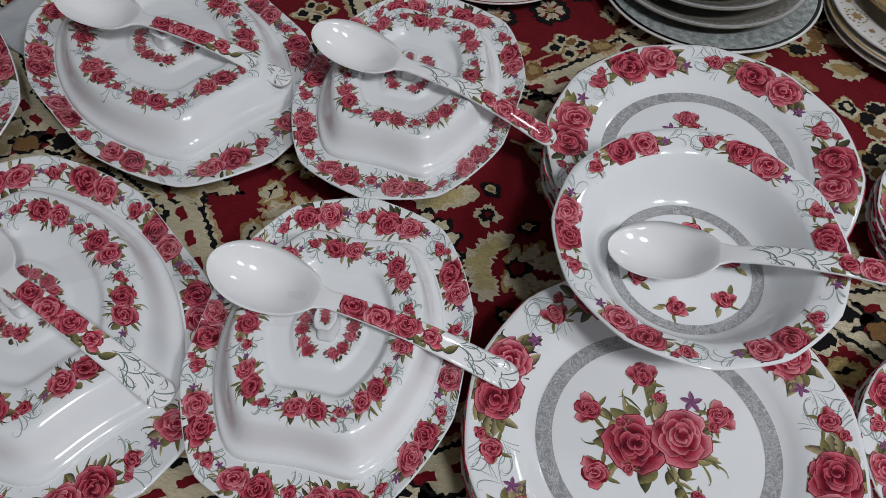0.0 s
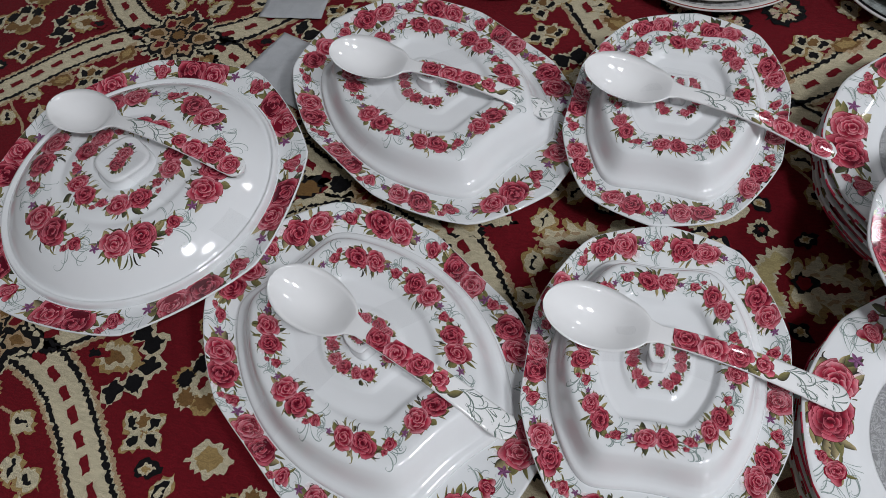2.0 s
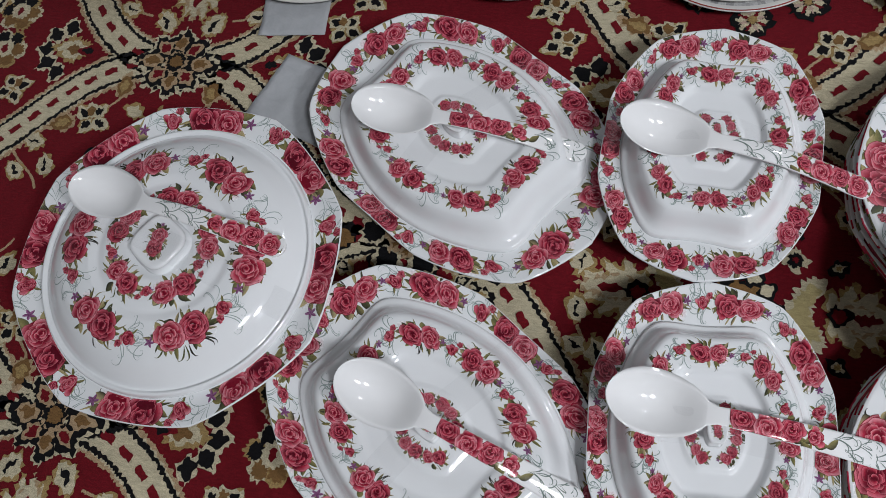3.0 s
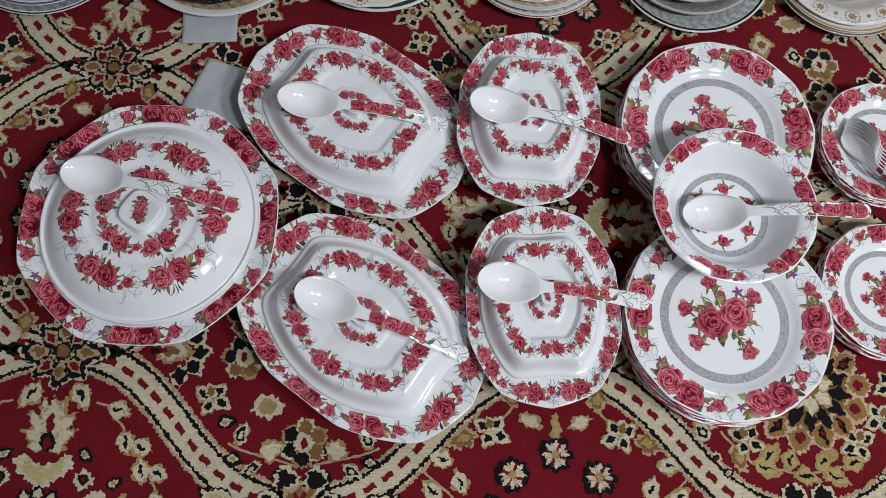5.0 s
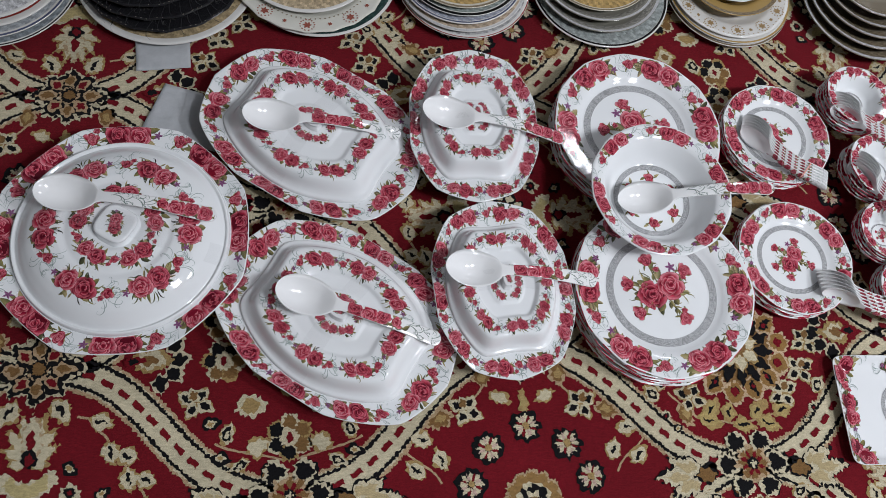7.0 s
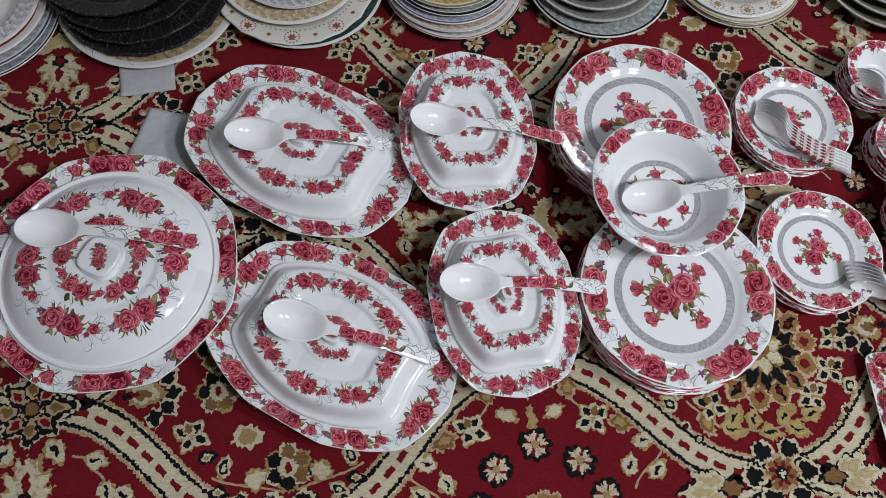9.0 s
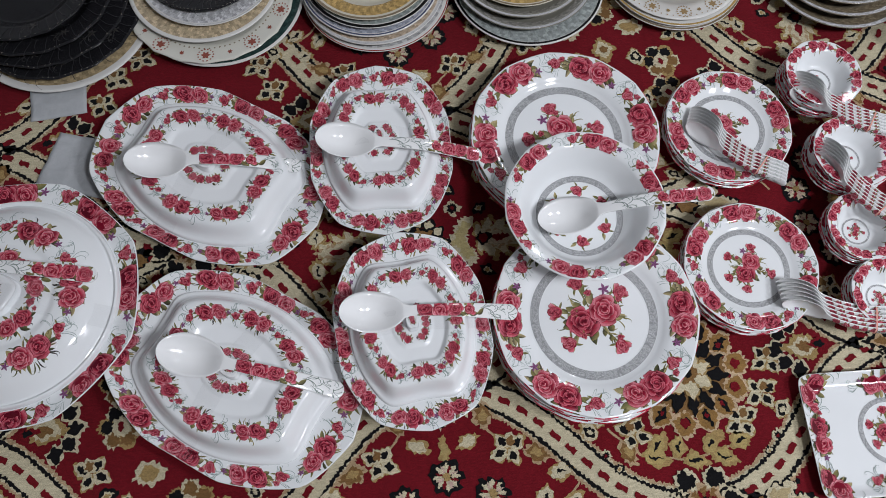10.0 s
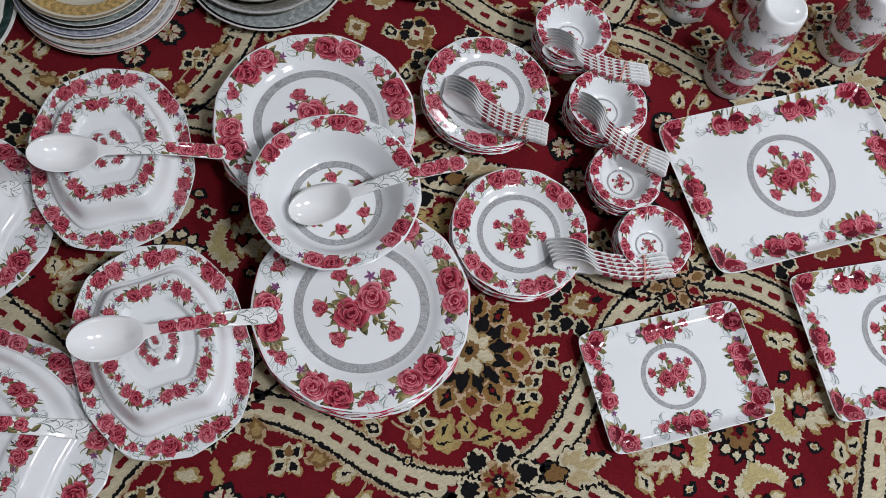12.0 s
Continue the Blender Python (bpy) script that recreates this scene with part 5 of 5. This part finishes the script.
RIMMED = "glazed china plate with patterned rim in a mixed pile"
BLACK_LABEL = "glossy black fluted dish in a pile of dishes"
pile_of(-0.675, 1.045, [(0.008, 0, 0, 0.135, dict(high=0.02, colour=PLAIN, bands=[(0.78, 0.96, SLATE), (0.98, 1.0, BLACK)], label=RIMMED)),
                        (0.010, 0, 0.004, 0.128, dict(high=0.02, colour=PLAIN, bands=[(0.76, 0.94, (0.4, 0.42, 0.44)), (0.97, 1.0, NAVY)], label=RIMMED)),
                        (0.010, 0.002, 0.008, 0.120, dict(high=0.02, colour=PLAIN, bands=[(0.8, 0.9, BRICK)], label=RIMMED)),
                        (0.010, 0, 0.01, 0.115, dict(high=0.02, colour=PLAIN, bands=[(0.7, 0.95, SILVER)], label=RIMMED))], "china pile")
pile_of(-0.405, 1.005, [(0.010, 0, 0, 0.147, dict(high=0.02, colour=PLAIN, bands=[(0.74, 0.92, (0.40, 0.31, 0.18))], label=RIMMED)),
                        (0.012, -0.004, 0.004, 0.139, dict(high=0.026, colour=BLACK, bands=[], mat=BLACK_GLAZE, lobes=16, label=BLACK_LABEL, fluted=True)),
                        (0.014, -0.012, 0.012, 0.133, dict(high=0.028, colour=BLACK, bands=[], mat=BLACK_GLAZE, lobes=16, label=BLACK_LABEL, fluted=True)),
                        (0.014, -0.022, 0.022, 0.128, dict(high=0.03, colour=BLACK, bands=[], mat=BLACK_GLAZE, lobes=16, label=BLACK_LABEL, fluted=True)),
                        (0.014, -0.035, 0.035, 0.120, dict(high=0.03, colour=BLACK, bands=[], mat=BLACK_GLAZE, lobes=16, label=BLACK_LABEL, fluted=True))], "black pile")
pile_of(-0.165, 0.960, [(0.008, 0.006, 0, 0.138, dict(high=0.02, colour=PLAIN, bands=[(0.72, 0.97, DARK_GREEN)], label=RIMMED)),
                        (0.010, -0.006, 0.002, 0.137, dict(high=0.02, colour=(0.68, 0.67, 0.60), bands=[], beads=((84, 0.785, 0.0015, COFFEE),), dots=(20, 0.885, 0.0122, (0.30, 0.085, 0.06)), lobes=20, label="cream scalloped plate with red medallions round rim")),
                        (0.011, -0.008, 0.022, 0.122, dict(high=0.02, colour=PLAIN, bands=[(0.70, 0.95, (0.52, 0.42, 0.28))], label=RIMMED)),
                        (0.011, 0.002, 0.030, 0.110, dict(high=0.02, colour=PLAIN, bands=[(0.72, 0.96, SILVER), (0.98, 1.0, SILVER)], label=RIMMED)),
                        (0.010, 0.002, 0.036, 0.098, dict(high=0.022, colour=BLACK, bands=[], mat=BLACK_GLAZE, label="black glossy ribbed plate on a mixed pile", fluted=True))], "cream pile")
pile_of(0.082, 0.886, [(0.009, 0.004, 0, 0.120, dict(high=0.02, colour=PLAIN, bands=[(0.72, 0.94, (0.42, 0.42, 0.42)), (0.985, 1.0, BRICK)], label=RIMMED)),
                       (0.010, 0, 0.004, 0.116, dict(high=0.02, colour=PLAIN, bands=[(0.75, 0.95, (0.50, 0.40, 0.30)), (0.97, 1.0, SILVER)], label=RIMMED)),
                       (0.010, -0.002, 0.010, 0.113, dict(high=0.02, colour=PLAIN, bands=[(0.76, 0.95, (0.36, 0.38, 0.44)), (0.965, 0.99, NAVY)], label=RIMMED)),
                       (0.010, 0, 0.014, 0.109, dict(high=0.02, colour=PLAIN, bands=[(0.7, 0.93, SAGE), (0.95, 1.0, BLACK)], label=RIMMED)),
                       (0.010, -0.002, 0.018, 0.104, dict(high=0.02, colour=IVORY, bands=[(0.70, 0.92, OLD_GOLD), (0.96, 1.0, COFFEE)], dots=(10, 0.5, 0.010, OLD_GOLD), label="ivory plate printed with golden sprigs on a pile"))], "blue pile")
STONE = (0.25, 0.24, 0.20)
pile_of(0.330, 0.823, [(0.008, 0, 0, 0.128, dict(high=0.02, colour=PLAIN, bands=[(0.74, 0.95, (0.33, 0.36, 0.35)), (0.955, 0.985, BLACK)], label=RIMMED)),
                       (0.012, -0.004, 0.014, 0.119, dict(high=0.026, colour=STONE, bands=[(0.86, 0.95, (0.30, 0.29, 0.26)), (0.96, 1.0, SILVER)], deep=True, label="grey-brown glazed dish with silver edge in a pile")),
                       (0.012, -0.006, 0.022, 0.112, dict(high=0.026, colour=STONE, bands=[(0.86, 0.94, (0.26, 0.25, 0.22)), (0.96, 1.0, SILVER)], deep=True, label="grey-brown glazed dish with silver edge in a pile")),
                       (0.010, -0.006, 0.030, 0.103, dict(high=0.02, colour=IVORY, bands=[(0.55, 0.95, OLD_GOLD), (0.97, 1.0, COFFEE)], label="ivory and gold rimmed plate on a mixed pile"))], "green pile")
pile_of(0.572, 0.765, [(0.007, 0, 0, 0.120, dict(high=0.018, colour=PLAIN, bands=[(0.97, 1.0, COFFEE)], label=RIMMED)),
                       (0.007, 0, 0.002, 0.119, dict(high=0.018, colour=PLAIN, bands=[(0.97, 1.0, OLD_GOLD)], label=RIMMED)),
                       (0.010, 0, 0.006, 0.116, dict(high=0.018, colour=PLAIN, bands=[], dots=(24, 0.86, 0.0115, (0.35, 0.24, 0.12)), beads=((70, 0.94, 0.0012, (0.35, 0.24, 0.12)),), label="white plate with brown sprigs round the rim")),
                       (0.012, 0.004, 0.024, 0.098, dict(high=0.024, colour=OLD_GOLD, bands=[(0.93, 1.0, COFFEE)], label="golden glazed dish on a pile of plates")),
                       (0.012, 0.004, 0.036, 0.086, dict(high=0.020, colour=(0.66, 0.70, 0.69), bands=[], lobes=16, dots=(8, 0.62, 0.011, (0.10, 0.20, 0.10)), beads=((12, 0.72, 0.0022, (0.10, 0.13, 0.42)),), label="white scalloped plate with blue and green sprigs"))], "gold pile")
for lx in (0, 1):
    pile_of(0.835 + 0.262 * lx, 0.680 - 0.062 * lx, [(0.012, 0.003 * i, 0.008 * i, 0.130 - 0.006 * i, dict(high=0.03, colour=(0.20, 0.17, 0.125), bands=[(0.80, 0.93, (0.26, 0.21, 0.14)), (0.95, 1.0, SILVER)], deep=True, label="brown-grey glazed dish with silver edge in a pile")) for i in range(5)], "brown pile")


# ---- tissue sheets ----
def tissue(corners, seed):
    rnd, n = random.Random(seed), 14
    verts, faces = [], []
    (ax, ay), (bx, by), (cx, cy), (dx, dy) = corners
    for i in range(n + 1):
        for j in range(n + 1):
            u, v = i / n, j / n
            x = (ax * (1 - u) + dx * u) * (1 - v) + (bx * (1 - u) + cx * u) * v
            y = (ay * (1 - u) + dy * u) * (1 - v) + (by * (1 - u) + cy * u) * v
            z = 0.0035 + 0.003 * noise.noise(Vector((x * 22, y * 22, seed))) + 0.0012 * rnd.random()
            verts.append((x, y, max(0.0015, z)))
    for i in range(n):
        for j in range(n):
            p = i * (n + 1) + j
            faces.append((p, p + 1, p + n + 2, p + n + 1))
    ob = new("tissue_sheet", mesh_of("tissue_sheet", verts, faces, PAPER))
    sol = ob.modifiers.new("sheet", "SOLIDIFY")
    sol.thickness = 0.0004
    return tagged(ob, "thin white crumpled tissue sheet lying on carpet", "paper", "tissue sheets")


tissue(((-0.489, 0.832), (-0.470, 0.955), (-0.385, 0.945), (-0.405, 0.821)), 2)
tissue(((-0.500, 0.725), (-0.449, 0.799), (-0.396, 0.768), (-0.400, 0.660)), 5)


# ---- clear tape over the lids ----
def tape_strip(at, half, rim_z, peak, width=0.030):
    """A taut strip of clear tape from rim to rim across a dish."""
    ob_verts, ob_faces, n = [], [], 28
    for i in range(n + 1):
        t = i / n * 2 - 1
        z = float(np.interp(abs(t), (0.0, 0.16, 0.84, 0.90, 1.0), (peak, peak, rim_z + 0.008, rim_z + 0.0018, rim_z + 0.0018)))
        for s in (-1, -0.5, 0.5, 1):
            ob_verts.append((s * width / 2 + 0.004 * math.sin(2.2 * t), t * half, z + 0.0007 * noise.noise(Vector((t * 4, s * 2, half * 40)))))
    for i in range(n):
        for j in range(3):
            p = i * 4 + j
            ob_faces.append((p, p + 1, p + 5, p + 4))
    ob = new("tape_strip", mesh_of("tape_strip", ob_verts, ob_faces, TAPE))
    ob.matrix_basis = at
    return tagged(ob, "clear sticky tape strip across a covered dish", "tape", "tape strips")


for x, y, turn, half, rim_z, peak in ((-0.2485, 0.639, -47.2, 0.122, 0.0435, 0.0815), (-0.289, 0.338, -48.4, 0.122, 0.0435, 0.0815), (-0.003, 0.586, 74.6, 0.100, 0.062, 0.1005), (-0.0485, 0.315, 81, 0.100, 0.062, 0.1005), (-0.548, 0.533, 62, 0.172, 0.0545, 0.0950)):
    tape_strip(pose(x, y, 0, 0, 0, turn), half, rim_z, peak)
